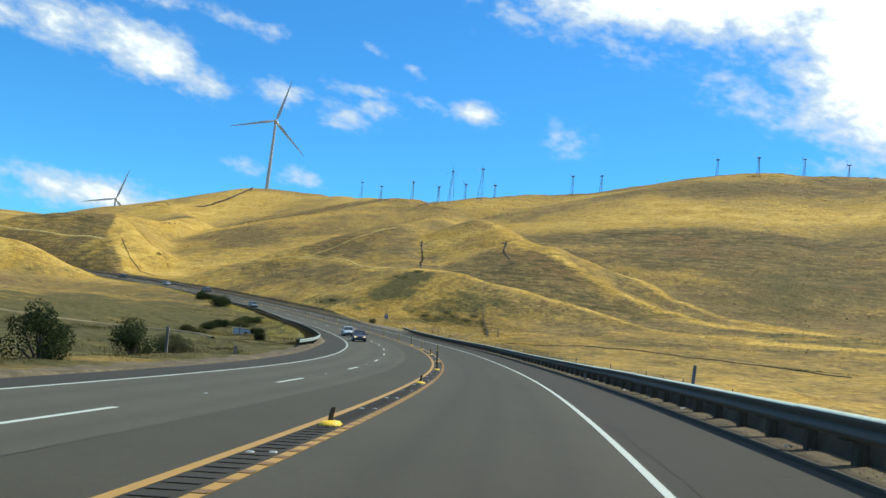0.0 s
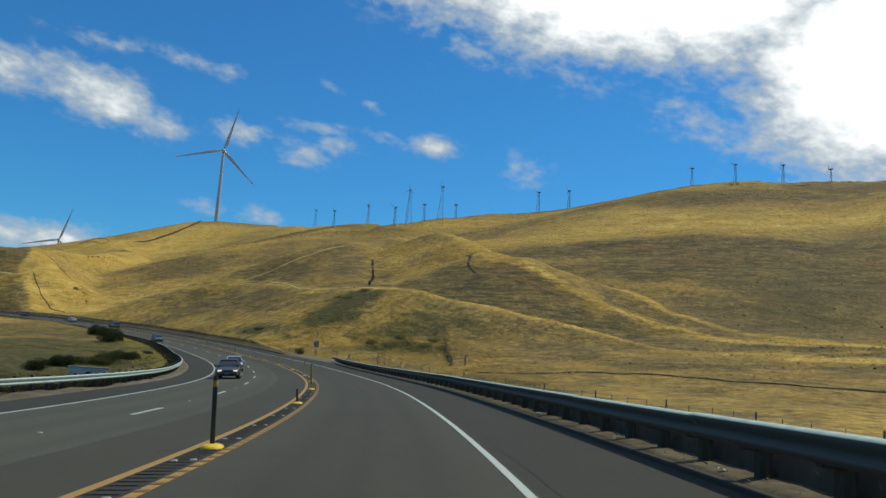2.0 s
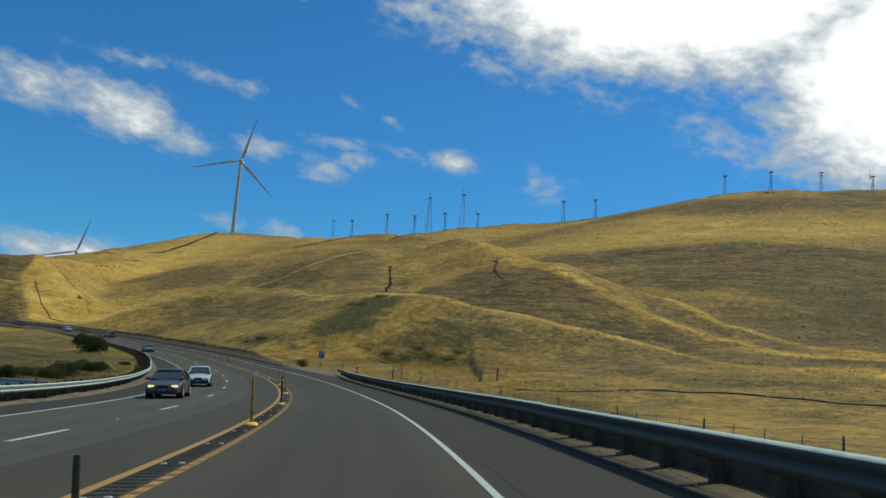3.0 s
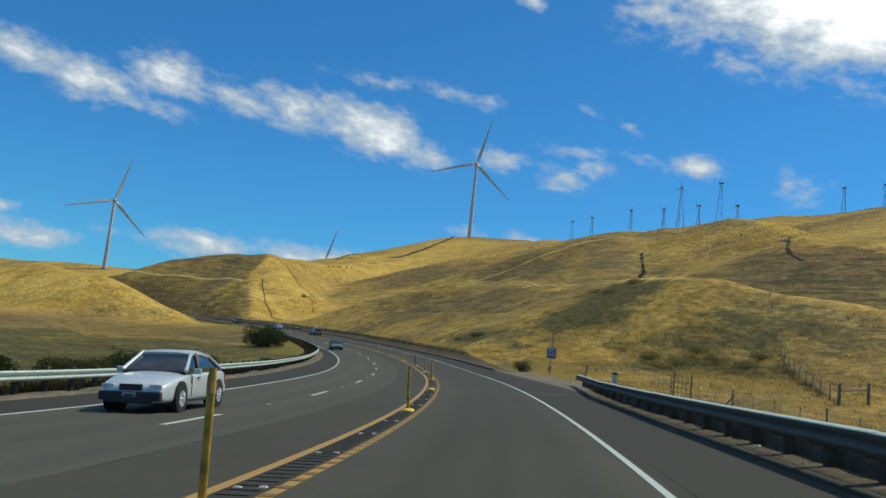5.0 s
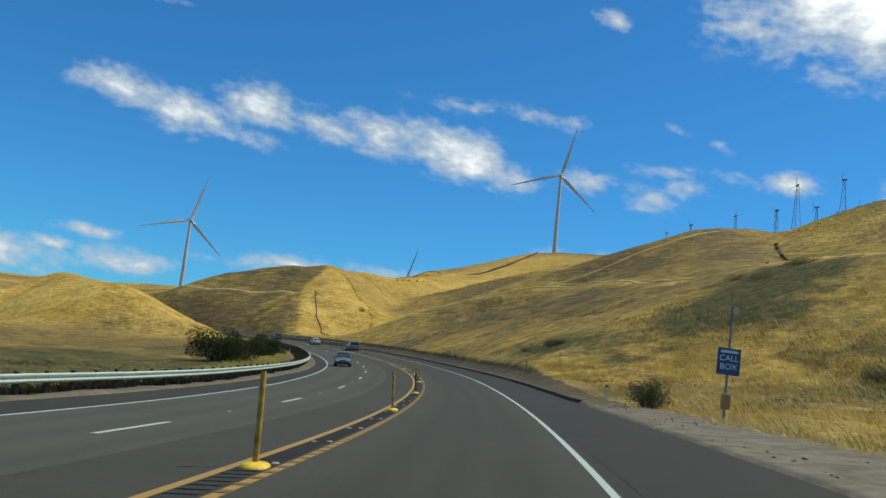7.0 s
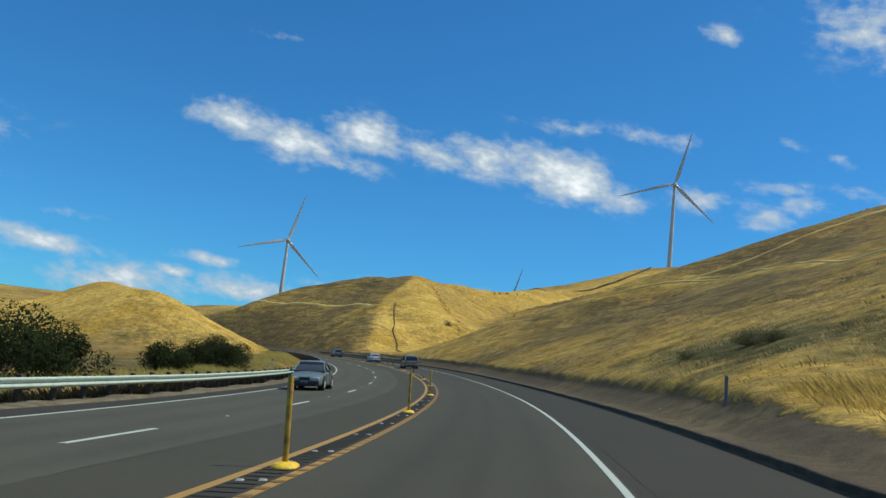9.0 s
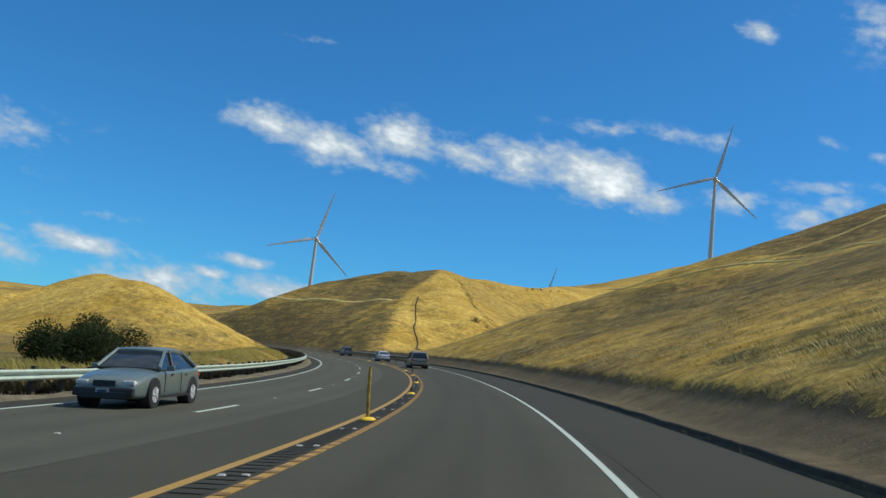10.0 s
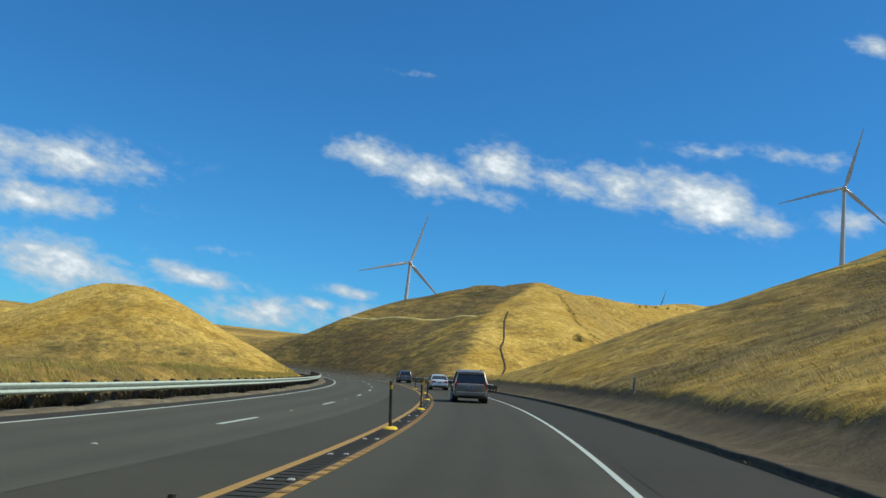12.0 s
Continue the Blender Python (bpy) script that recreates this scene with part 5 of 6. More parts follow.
# ---- call box and small roadside things ----
def build_call_box(s, lat):
    x, y, z = on_road(s, lat)
    z = ground_at(x, y)
    ob = thing("call_box", "blue call box sign on a steel pole with a solar panel", "road sign", "", pose(x, y, z - 0.3, 0, 1.5, road_turn(s) - 4) @ Matrix.Scale(0.88, 4))
    part("pole", rod_bm((0, 0, 0), (0, 0, 5.3), 0.055, 0.045, 10), LATTICE, ob)
    sign = part("sign_panel", box_bm((0.92, 0.03, 1.08), (0, -0.08, 3.07), 0.012), SIGN_BLUE, ob, "blue sign panel lettered CALL BOX")
    for word, up in (("CALL", 3.10), ("BOX", 2.75)):
        font = bpy.data.curves.new("lettering", "FONT")
        font.body, font.size, font.extrude, font.align_x = word, 0.33, 0.004, "CENTER"
        text = new("lettering", font)
        me = bpy.data.meshes.new_from_object(text)
        bpy.data.objects.remove(text)
        me.materials.clear()
        me.materials.append(SIGN_WHITE)
        letters = piece("lettering", me, sign, pose(0, -0.101, up, 90, 0, 0))
        tagged(letters, "white raised letters")
    part("lettering_bar", box_bm((0.7, 0.006, 0.10), (0, -0.099, 3.47), 0), SIGN_WHITE, sign)
    part("handset_box", box_bm((0.34, 0.26, 0.62), (-0.02, -0.19, 1.45), 0.04), CALL_YELLOW, ob, "weathered yellow telephone box")
    panel = box_bm((0.22, 0.04, 0.30), (0, 0, 0), 0.008)
    panel.transform(pose(0.14, 0, 5.15, -20, 40, 0))
    part("solar_panel", panel, LATTICE, ob, "small tilted solar panel")


build_call_box(195.5, 8.3)


def build_marker(x, y, tall, label, cap=True, lean=0.0):
    z = ground_at(x, y)
    ob = thing("marker_post", label, "marker post", "roadside marker posts", pose(x, y, z - 0.25, 0, lean, 0))
    part("plate", box_bm((0.10, 0.03, tall + 0.25), (0, 0, (tall + 0.25) / 2), 0.006), MARKER_WHITE if cap else LATTICE, ob)
    if cap:
        part("cap", box_bm((0.11, 0.04, 0.14), (0, 0, tall + 0.19), 0.006), TRIM, ob, "black cap")


for s, lat, tall, cap in ((208.5, 6.4, 0.9, True), (27, 5.3, 1.3, False), (238, 6.3, 1.0, False), (322, 6.6, 0.9, False), (122, -17.0, 0.9, True), (283, -15.6, 1.0, True)):
    x, y, _ = on_road(s, lat)
    build_marker(x, y, tall, "white roadside marker post with a black cap" if cap else "thin grey steel marker post beside the road", cap, (s * 7) % 5 - 2)
x, y, _ = on_road(170.3, 6.0)
build_marker(x, y, 1.35, "thin grey steel post beside the rail's end", False, 9)


def build_paddle(x, y, tall):
    ob = thing("marker_post", "broad white paddle marker with a black top behind a rail", "marker post", "roadside marker posts", pose(x, y, ground_at(x, y) - 0.2, 0, 1.5, 10))
    part("plate", box_bm((0.27, 0.05, tall + 0.2), (0, 0, (tall + 0.2) / 2), 0.015), MARKER_WHITE, ob)
    part("cap", box_bm((0.29, 0.07, 0.13), (0, 0, tall + 0.17), 0.02), TRIM, ob, "black cap")


build_paddle(-3.75, 165.5, 0.98)
x, y, _ = on_road(41.5, 3.97)
build_marker(x, y, 0.36, "short white reflector stub between rail posts", False, -6)


def build_fence():
    """Barbed-wire fence along the foot of the spur, with a braced corner and a wire gate."""
    line_of = [on_road(s, lat)[:2] for s, lat in ((60, 22), (100, 22), (140, 20), (158, 18), (174, 16.8), (187, 16.3), (196, 18))]
    fence = thing("wire_fence", "rusty barbed-wire fence on thin posts in dry grass", "fence")
    tops = []
    pts = np.array(line_of)
    seg = np.hypot(*np.diff(pts, axis=0).T)
    run = np.concatenate([[0], np.cumsum(seg)])
    for i, d in enumerate(np.arange(0, run[-1], 3.0)):
        x, y = np.interp(d, run, pts[:, 0]), np.interp(d, run, pts[:, 1])
        z = ground_at(x, y)
        thick = i % 4 == 0
        piece_bm = rod_bm((x, y, z - 0.4), (x + 0.04 * math.sin(i * 3.1), y, z + (1.35 if thick else 1.2)), 0.06 if thick else 0.028, 0.055 if thick else 0.022, 6)
        part("fence_post", piece_bm, GREY_WOOD if thick else LATTICE, fence)
        tops.append((x, y, z))
    for up in (0.35, 0.7, 1.08):
        bm = bmesh.new()
        for a, b in zip(tops[:-1], tops[1:]):
            rod_bm((a[0], a[1], a[2] + up), (b[0], b[1], b[2] + up), 0.012, 0.012, 3, bm)
        part("wire", bm, LATTICE, fence)
    for s, lat, d in ((174, 16.8, 2.4), (187, 16.3, -2.4)):
        x, y, _ = on_road(s, lat)
        x2, y2, _ = on_road(s + d, lat)
        part("brace", rod_bm((x, y, ground_at(x, y) + 1.0), (x2, y2, ground_at(x2, y2) - 0.1), 0.045, 0.045, 6), GREY_WOOD, fence)
    gate = thing("field_gate", "rusty brown pipe gate with thin rails in the fence", "gate")
    a, b = on_road(180.0, 15.9), on_road(184.0, 15.9)
    za, zb = ground_at(a[0], a[1]), ground_at(b[0], b[1])
    for p, z in ((a, za), (b, zb)):
        part("gate_post", rod_bm((p[0], p[1], z - 0.4), (p[0], p[1], z + 1.9), 0.06, 0.055, 8), RUST, gate)
    for up in (0.4, 0.8, 1.2, 1.65):
        part("rail", rod_bm((a[0], a[1], za + up + 0.08), (b[0], b[1], zb + up), 0.024, 0.024, 6), RUST, gate)
    for f in (0.25, 0.5, 0.75):
        x, y = a[0] + (b[0] - a[0]) * f, a[1] + (b[1] - a[1]) * f
        z = za + (zb - za) * f
        part("upright", rod_bm((x, y, z + 0.3), (x, y, z + 1.68), 0.02, 0.02, 6), RUST, gate)
    # a straight fence climbs the spur
    climb = thing("wire_fence", "thin wire fence climbing the spur through weeds", "fence")
    last = None
    wires = bmesh.new()
    for i in range(14):
        f = i / 13
        x, y = 11.3 + (12.5 - 11.3) * f, 185 + (247 - 185) * f
        z = ground_at(x, y)
        part("fence_post", rod_bm((x, y, z - 0.5), (x, y, z + 1.4), 0.06, 0.05, 6), GREY_WOOD, climb)
        if last:
            for up in (0.5, 0.95, 1.3):
                rod_bm((last[0], last[1], last[2] + up), (x, y, z + up), 0.012, 0.012, 3, wires)
        last = (x, y, z)
    part("wire", wires, LATTICE, climb)
    for x, y in ((11.3, 185.4), (13.6, 187.1)):
        part("corner_post", rod_bm((x, y, ground_at(x, y) - 0.5), (x, y, ground_at(x, y) + 1.7), 0.13, 0.11, 8), GREY_WOOD, climb)
    part("brace", rod_bm((11.3, 185.4, ground_at(11.3, 185.4) + 1.2), (13.6, 187.1, ground_at(13.6, 187.1) + 1.2), 0.07, 0.07, 6), GREY_WOOD, climb)


build_fence()


# ---- gullies and paths on the hills ----
def draped(name, label, wide, mat, *way, category="path", lift=0.12, ragged=0.4):
    pts = np.array(way, float)
    seg = np.hypot(*np.diff(pts, axis=0).T)
    run = np.concatenate([[0], np.cumsum(seg)])
    step = max(1.0, run[-1] / 120)
    d = np.arange(0, run[-1] + step, step).clip(0, run[-1])
    x, y = settle(np.interp(d, run, pts[:, 0]), 2), settle(np.interp(d, run, pts[:, 1]), 2)
    hx, hy = np.gradient(x), np.gradient(y)
    n = np.hypot(hx, hy) + 1e-6
    nx, ny = hy / n, -hx / n
    cols = []
    wob = np.array([noise.noise(Vector((v * 0.12, wide, 1.0))) for v in d]) * wide * ragged
    for f, up in ((-1.0, -0.3), (-0.7, 0.0), (0.0, 0.04), (0.7, 0.0), (1.0, -0.3)):
        w = wide * 0.5 * (1 + 0.5 * np.array([noise.noise(Vector((v * 0.3, f * 3, 7.0))) for v in d])) * f + wob
        px, py = x + nx * w, y + ny * w
        cols.append(np.stack([px, py, surface(px, py) + lift + up], 1))
    me = quick_mesh(name, np.stack(cols, 1).reshape(-1, 3), sheet_faces(len(d), len(cols)), mat)
    me.shade_smooth()
    return tagged(new(name, me), label, category, kind="structure")


def surface(x, y):
    return land(x, y, False) + roughness_of_land(np.ravel(x), np.ravel(y))


# dark strips on the slope stand for the shade inside the gullies
draped("gully", "eroded gully down the nose of the spur, its shade laid on as a dark strip", 0.8, DARK_STRIP, (-9.2, 343), (-8.4, 330), (-7.0, 308), (-7.4, 292), (-6.6, 282), category="gully")
draped("gully", "eroded gully on the second spur, its shade laid on as a dark strip", 0.9, DARK_STRIP, (20.5, 311), (21.8, 305), (20.2, 296), (22.0, 285), category="gully")
draped("gully", "winding gully down the face of the hill, its shade laid on as a dark strip", 0.36, DARK_STRIP, (-163, 440), (-158.4, 431.5), (-152.8, 423.5), (-147.6, 414.5), (-140.9, 406.5), (-136.1, 398), (-130.9, 391), (-127.4, 385), (-124.0, 379.8), category="gully", lift=0.2, ragged=0.9)
draped("cattle_path", "pale bench path across the hillside", 1.3, PATH_EARTH, (-262, 484), (-246, 476.5), (-234, 471), (-223, 466), (-212, 461.3), (-196, 457.3), (-187, 452.5), (-178, 447.3), (-169, 439.5), lift=0.14, ragged=0.05)
# pale strip along the spur's crest sharpens its lit edge
draped("cattle_path", "narrow pale strip for the lit edge along the spur crest", 0.75, PATH_EARTH, (-101, 368.5), (-94.2, 365.1), (-82.6, 358.7), (-67, 351.5), (-54, 345), (-42, 335), (-33, 315), (-25, 295), (-17, 282), (-10, 270), lift=0.1, ragged=0.5)
draped("cattle_path", "faint pale path climbing the nose above the spur", 0.6, PATH_EARTH, (-56, 344.5), (-50.8, 347), (-44.2, 352), (-37.3, 358), (-29, 364), (-21, 368.5), lift=0.12, ragged=0.5)
draped("cattle_path", "faint pale track through the weedy field", 0.5, FIELD_TRACK, (-48, 92), (-40.2, 96.5), (-36.7, 101), (-31, 98.5), (-27, 93.5), (-24.3, 89.4), (-21, 84), lift=0.1)
draped("ditch", "shallow dark ditch across the foot of the slope", 0.32, DARK_STRIP, (14, 176), (20, 174.5), (27.3, 172.5), (38, 165), (46, 157), (56, 149), (68, 140), category="ditch", lift=0.1)
draped("cattle_path", "dark track up the turbine hill", 2.6, DARK_STRIP, (-228, 1000), (-232, 960), (-238, 917), (-249, 882), (-268, 875), (-310, 869), lift=0.8)


def build_headwall():
    x, y = -31.8, 148.0
    ob = thing("culvert_headwall", "white-painted concrete culvert headwall in a weedy field", "culvert", "", pose(x, y, ground_at(x, y) - 0.45, 0, 0, 14))
    part("wall", box_bm((4.2, 0.35, 1.2), (0, 0, 0.6), 0.04), MARKER_WHITE, ob)
    part("coping", box_bm((4.4, 0.48, 0.14), (0, 0, 1.26), 0.02), CONCRETE, ob, "grey concrete coping")
    part("pipe", rod_bm((0, -0.35, 0.5), (0, 0.2, 0.5), 0.32, 0.32, 18), TRIM, ob, "dark pipe mouth")


build_headwall()
for i, (x, y, tall) in enumerate(((-14.4, 47.6, 1.55), (-12.9, 57.5, 0.6), (-24, 108, 1.4))):
    stake = thing("wooden_stake", "grey weathered wooden stake in a weedy field", "stake", "field stakes", pose(x, y, ground_at(x, y) - 0.4, 0, 2 * i - 3, 20 * i))
    part("shaft", box_bm((0.14, 0.14, tall + 0.4), (0, 0, (tall + 0.4) / 2), 0.015), GREY_WOOD, stake)


# ---- shrubs ----
def build_bush(x, y, wide, tall, leaf, label, seed, count=2600, sink=0.0, stretch=1.0, leafy=1.0):
    rng = np.random.default_rng(seed)
    z = ground_at(x, y) - sink
    ob = thing("bush", label, "bush", "roadside bushes", pose(x, y, z))
    stems = bmesh.new()
    lumps = []
    for i in range(16):
        a, r = rng.uniform(0, math.tau), wide * 0.5 * math.sqrt(rng.uniform(0.0, 0.75))
        top = tall * rng.uniform(0.22, 0.82) * (1 - 0.35 * (r / (wide * 0.5)) ** 2)
        lumps.append((r * math.cos(a) * stretch, r * math.sin(a), top, wide * rng.uniform(0.17, 0.27)))
        rod_bm((0.1 * r * math.cos(a), 0.1 * r * math.sin(a), -0.2), (r * math.cos(a) * stretch * 0.8, r * math.sin(a) * 0.8, top), 0.05 + 0.012 * tall, 0.015, 5, stems)
    part("stem", stems, BARK, ob)
    lumps = np.array(lumps)
    which = rng.integers(0, len(lumps), count)
    way = rng.normal(size=(count, 3))
    way /= np.linalg.norm(way, axis=1)[:, None]
    r = lumps[which, 3] * rng.uniform(0.55, 1.12, count) ** 0.6
    c = lumps[which, :3] + way * r[:, None] * np.array([stretch, 1, 0.85])
    c[:, 2] = np.abs(c[:, 2]) * 1.0 + 0.03
    size = rng.uniform(0.04, 0.10, count) * (0.6 + 0.16 * wide) * leafy
    u = rng.normal(size=(count, 3))
    u /= np.linalg.norm(u, axis=1)[:, None]
    v = np.cross(u, way + 0.3 * rng.normal(size=(count, 3)))
    v /= np.linalg.norm(v, axis=1)[:, None] + 1e-9
    quad = np.stack([c - u * size[:, None], c - v * size[:, None] * 0.5, c + u * size[:, None], c + v * size[:, None] * 0.5], 1).reshape(-1, 3)
    me = quick_mesh("foliage", quad, np.arange(4 * count).reshape(-1, 4), leaf)
    piece("foliage", me, ob)
    return ob


BUSHES = ((276, -19.2, 4.0, 2.0, LEAF, 1.2), (274, -18.0, 3.2, 1.7, LEAF, 1.2), (279, -19.0, 3.4, 2.3, LEAF, 1.1), (261.5, -18.3, 3.2, 1.7, LEAF, 1.0),
          (247, -21.2, 5.4, 3.3, LEAF, 1.1), (251, -20.0, 3.6, 2.3, LEAF, 1.0), (205, -17.9, 1.2, 0.6, SAGE, 1.2), (47, -19.4, 2.6, 2.2, LEAF, 1.0), (54, -19.5, 2.0, 1.4, SAGE, 1.1), (59, -21, 1.8, 1.1, SAGE, 1.2),
          (33, -18.0, 2.6, 2.4, LEAF, 1.0), (93.5, -20.5, 1.5, 1.6, LEAF, 1.0), (166, -28.5, 3.2, 1.5, LEAF, 1.2), (173, -26.0, 3.4, 1.3, FIELD_WEED, 1.3), (178, -24.5, 3.2, 1.6, LEAF, 1.3), (188, -21.5, 3.0, 1.3, LEAF, 1.3), (160, -30.5, 2.8, 1.3, LEAF, 1.2), (120, -31.0, 3.0, 1.2, FIELD_WEED, 1.3))
for i, (s, lat, wide, tall, leaf, stretch) in enumerate(BUSHES):
    x, y, _ = on_road(s, lat)
    build_bush(x, y, wide, tall, leaf, {LEAF: "dense dark green oak shrub in dry grass", FIELD_WEED: "low olive-green shrub in a weedy field"}.get(leaf, "grey-green sage bush beside the road"), 40 + i, 9000 if wide > 2.9 else 5200, 0.05, stretch, 0.8)
for i, (x, y, wide, tall) in enumerate(((-14.3, 199.6, 1.9, 1.5), (-30.1, 249.9, 1.9, 0.55), (-29.0, 248.6, 1.5, 0.45), (-33.6, 252.4, 1.5, 0.35), (0.5, 221, 3.6, 0.6), (5, 224, 3.8, 0.6), (2.5, 227, 3.2, 0.5), (8, 221, 3.0, 0.5), (-3, 224, 3.0, 0.45), (10, 226, 3.0, 0.5), (-6, 262, 3.4, 0.6), (-2, 258, 3.2, 0.5), (-13, 262, 3.0, 0.5), (-10, 258, 3.0, 0.6), (-7, 263, 3.0, 0.6), (-142, 437, 3.6, 1.6))):
    build_bush(x, y, wide, tall, SAGE, "low grey-green weeds on the hillside" if i else "grey-green bush beside the call box", 90 + i, 3200 if i else 9000, 0.1, 1.0, 0.55 if i else 0.42)


# a thin row of dwarf shrubs on the far crest
for i in range(9):
    f = i / 8 + 0.04 * math.sin(i * 5.0)
    build_bush(-181 + 6 * f, 553 + 48 * f, 1.3 + 0.7 * math.sin(i * 2.2) ** 2, 0.7 + 0.5 * math.sin(i * 3.1) ** 2, LEAF, "tiny dark shrub on the far grassy crest", 130 + i, 160)


# ---- grass ----
def build_grass(name, label, spots, mat, seed, tall=(0.35, 0.8), blades=5, spread_r=0.22, broad=0.0055, on=None, own=False):
    """Tufts of narrow blades at the given places."""
    rng = np.random.default_rng(seed)
    n = len(spots) * blades
    at = np.repeat(spots, blades, 0) + rng.normal(0, spread_r, (n, 2))
    z = land(at[:, 0], at[:, 1], False) if on is None else on(at[:, 0], at[:, 1])
    lift = np.repeat(rng.uniform(tall[0], tall[1], len(spots)), blades) * rng.uniform(0.6, 1.1, n)
    a = rng.uniform(0, math.tau, n)
    side = np.stack([np.cos(a), np.sin(a), np.zeros(n)], 1) * (broad * rng.uniform(0.6, 1.5, n) * (1 + lift))[:, None]
    foot = np.stack([at[:, 0], at[:, 1], z - 0.06], 1)
    lean = np.stack([rng.normal(-0.25, 0.3, n) * lift, rng.normal(-0.1, 0.3, n) * lift, lift], 1)
    xyz = np.stack([foot - side, foot + side, foot + lean * 0.6 + side * 0.6, foot + lean * np.array([1.25, 1.25, 1.0])], 1).reshape(-1, 3)
    i = np.arange(n) * 4
    faces = np.concatenate([np.stack([i, i + 1, i + 2], 1), np.stack([i, i + 2, i + 3], 1)])
    me = quick_mesh(name, xyz, faces, mat)
    if own:
        dress(me, np.repeat(foot, 4, 0))
    return tagged(new(name, me), label, "grass", kind="stuff")


def scatter(s0, s1, lat0, lat1, per_m2, seed, clump=0.0):
    rng = np.random.default_rng(seed)
    n = int((s1 - s0) * abs(lat1 - lat0) * per_m2)
    s, lat = rng.uniform(s0, s1, n), lat0 + (lat1 - lat0) * rng.uniform(0, 1, n) ** 1.8
    xy = on_road(s, lat)[:, :2]
    keep = np.array([noise.noise(Vector((px * 0.18, py * 0.18, seed))) + 0.6 * noise.noise(Vector((px * 0.6, py * 0.6, seed))) > clump for px, py in xy])
    dirt = bare(xy[:, 0], xy[:, 1])
    return xy[keep & (dirt < rng.uniform(0.15, 0.6, n))]


def scatter_kerb():
    rng = np.random.default_rng(41)
    s = rng.uniform(180, 345, 420)
    lat = np.where(rng.uniform(0, 1, 420) < 0.6, rng.normal(4.5, 0.08, 420), rng.uniform(4.7, 6.2, 420))
    return on_road(s, lat)[:, :2]


def beside_rail():
    rng = np.random.default_rng(43)
    return on_road(rng.uniform(-40, 160, 6000), 4.6 + 3.2 * rng.uniform(0, 1, 6000) ** 1.2)[:, :2]


def on_bank(x, y):
    s, lat, far = beside(x, y)
    return np.maximum(land(x, y, False), np.interp(s, RS, RZ) + BANK * np.clip(lat, -16, 9) + rail_bank(s, lat))


def behind_far_rail(n=9000):
    rng = np.random.default_rng(44)
    s = rng.uniform(86, 420, n)
    return on_road(s, far_rail(s) - 0.42 - 1.1 * rng.uniform(0, 1, n) ** 1.5)[:, :2]


def along(*way, per_m=4.0, wide=0.5, seed=0):
    pts = np.array(way, float)
    run = np.concatenate([[0], np.cumsum(np.hypot(*np.diff(pts, axis=0).T))])
    rng = np.random.default_rng(seed)
    d = rng.uniform(0, run[-1], int(run[-1] * per_m))
    return np.stack([np.interp(d, run, pts[:, 0]), np.interp(d, run, pts[:, 1])], 1) + rng.normal(0, wide, (len(d), 2))


def where_patch(kind, x0, x1, y0, y1, least, count, seed):
    rng = np.random.default_rng(seed)
    xy = np.stack([rng.uniform(x0, x1, count), rng.uniform(y0, y1, count)], 1)
    s, lat, far = beside(xy[:, 0], xy[:, 1])
    hit = patch(kind, xy[:, 0], xy[:, 1]) + 0.35 * np.array([noise.noise(Vector((px * 0.16, py * 0.16, seed))) for px, py in xy])
    return xy[(hit > least) & (far > 17)]


build_grass("dry_grass", "knee-high dry grass on the roadside slope", scatter(200, 352, 7.0, 38, 3.6, 11, -0.6), SWARD, 1, (0.10, 0.24), 8, 0.24, 0.0052, None, True)
build_grass("dry_grass", "knee-high dry grass on the call box slope", scatter(140, 232, 8.0, 60, 2.2, 54, -0.6), SWARD, 54, (0.14, 0.36), 8, 0.28, 0.008, None, True)
build_grass("dry_grass", "pale oat grass scattered on the roadside slope", scatter(176, 350, 7, 30, 3.5, 12, 0.0), STRAW_PALE, 2, (0.12, 0.3), 8, 0.2, 0.0022)
build_grass("dry_grass", "thick pale oat grass round the call box", scatter(162, 222, 6.9, 24, 6.0, 26, -0.3), STRAW_PALE, 22, (0.16, 0.36), 10, 0.2, 0.0018)
build_grass("dry_grass", "tall golden oat grass in clumps on the call box slope", scatter(148, 236, 7.6, 42, 2.8, 51, 0.02), STRAW, 51, (0.25, 0.5), 16, 0.3, 0.0024)
build_grass("green_weeds", "knee-high sage weeds in patches on the call box slope", scatter(150, 250, 9.5, 48, 1.5, 52, 0.28), SAGE, 52, (0.12, 0.36), 14, 0.4, 0.0055)
build_grass("green_weeds", "brown dead weeds among the oat grass", scatter(150, 250, 8.0, 44, 0.9, 53, 0.28), DULL_WEED, 53, (0.15, 0.36), 13, 0.35, 0.0034)
build_grass("dry_grass", "ragged dry grass hanging over the cut bank", scatter(205, 350, 6.7, 9.4, 11.0, 22, -0.45), STRAW, 8, (0.07, 0.2), 9, 0.25, 0.0013)
build_grass("dry_grass", "short dry grass behind the near guard rail", scatter(-30, 176, 6.5, 22, 3.0, 13, 0.0), STRAW, 3, (0.12, 0.35), 6, 0.2, 0.005)
build_grass("dry_grass", "thin dry grass in the field inside the bend", scatter(92, 240, -16.5, -32, 2.0, 14, 0.0), STRAW, 4, (0.12, 0.35), 6, 0.2, 0.005)
build_grass("dry_grass", "short golden grass on the inner slope", scatter(240, 350, -15.4, -52, 3.4, 24, -0.5), STRAW, 9, (0.08, 0.24), 6, 0.25, 0.0052)
build_grass("dry_grass", "tall yellow-green grass beside the far guard rail", scatter(228, 400, -14.6, -19.5, 8, 15, -0.5), MEADOW, 5, (0.2, 0.5), 8, 0.22, 0.004)
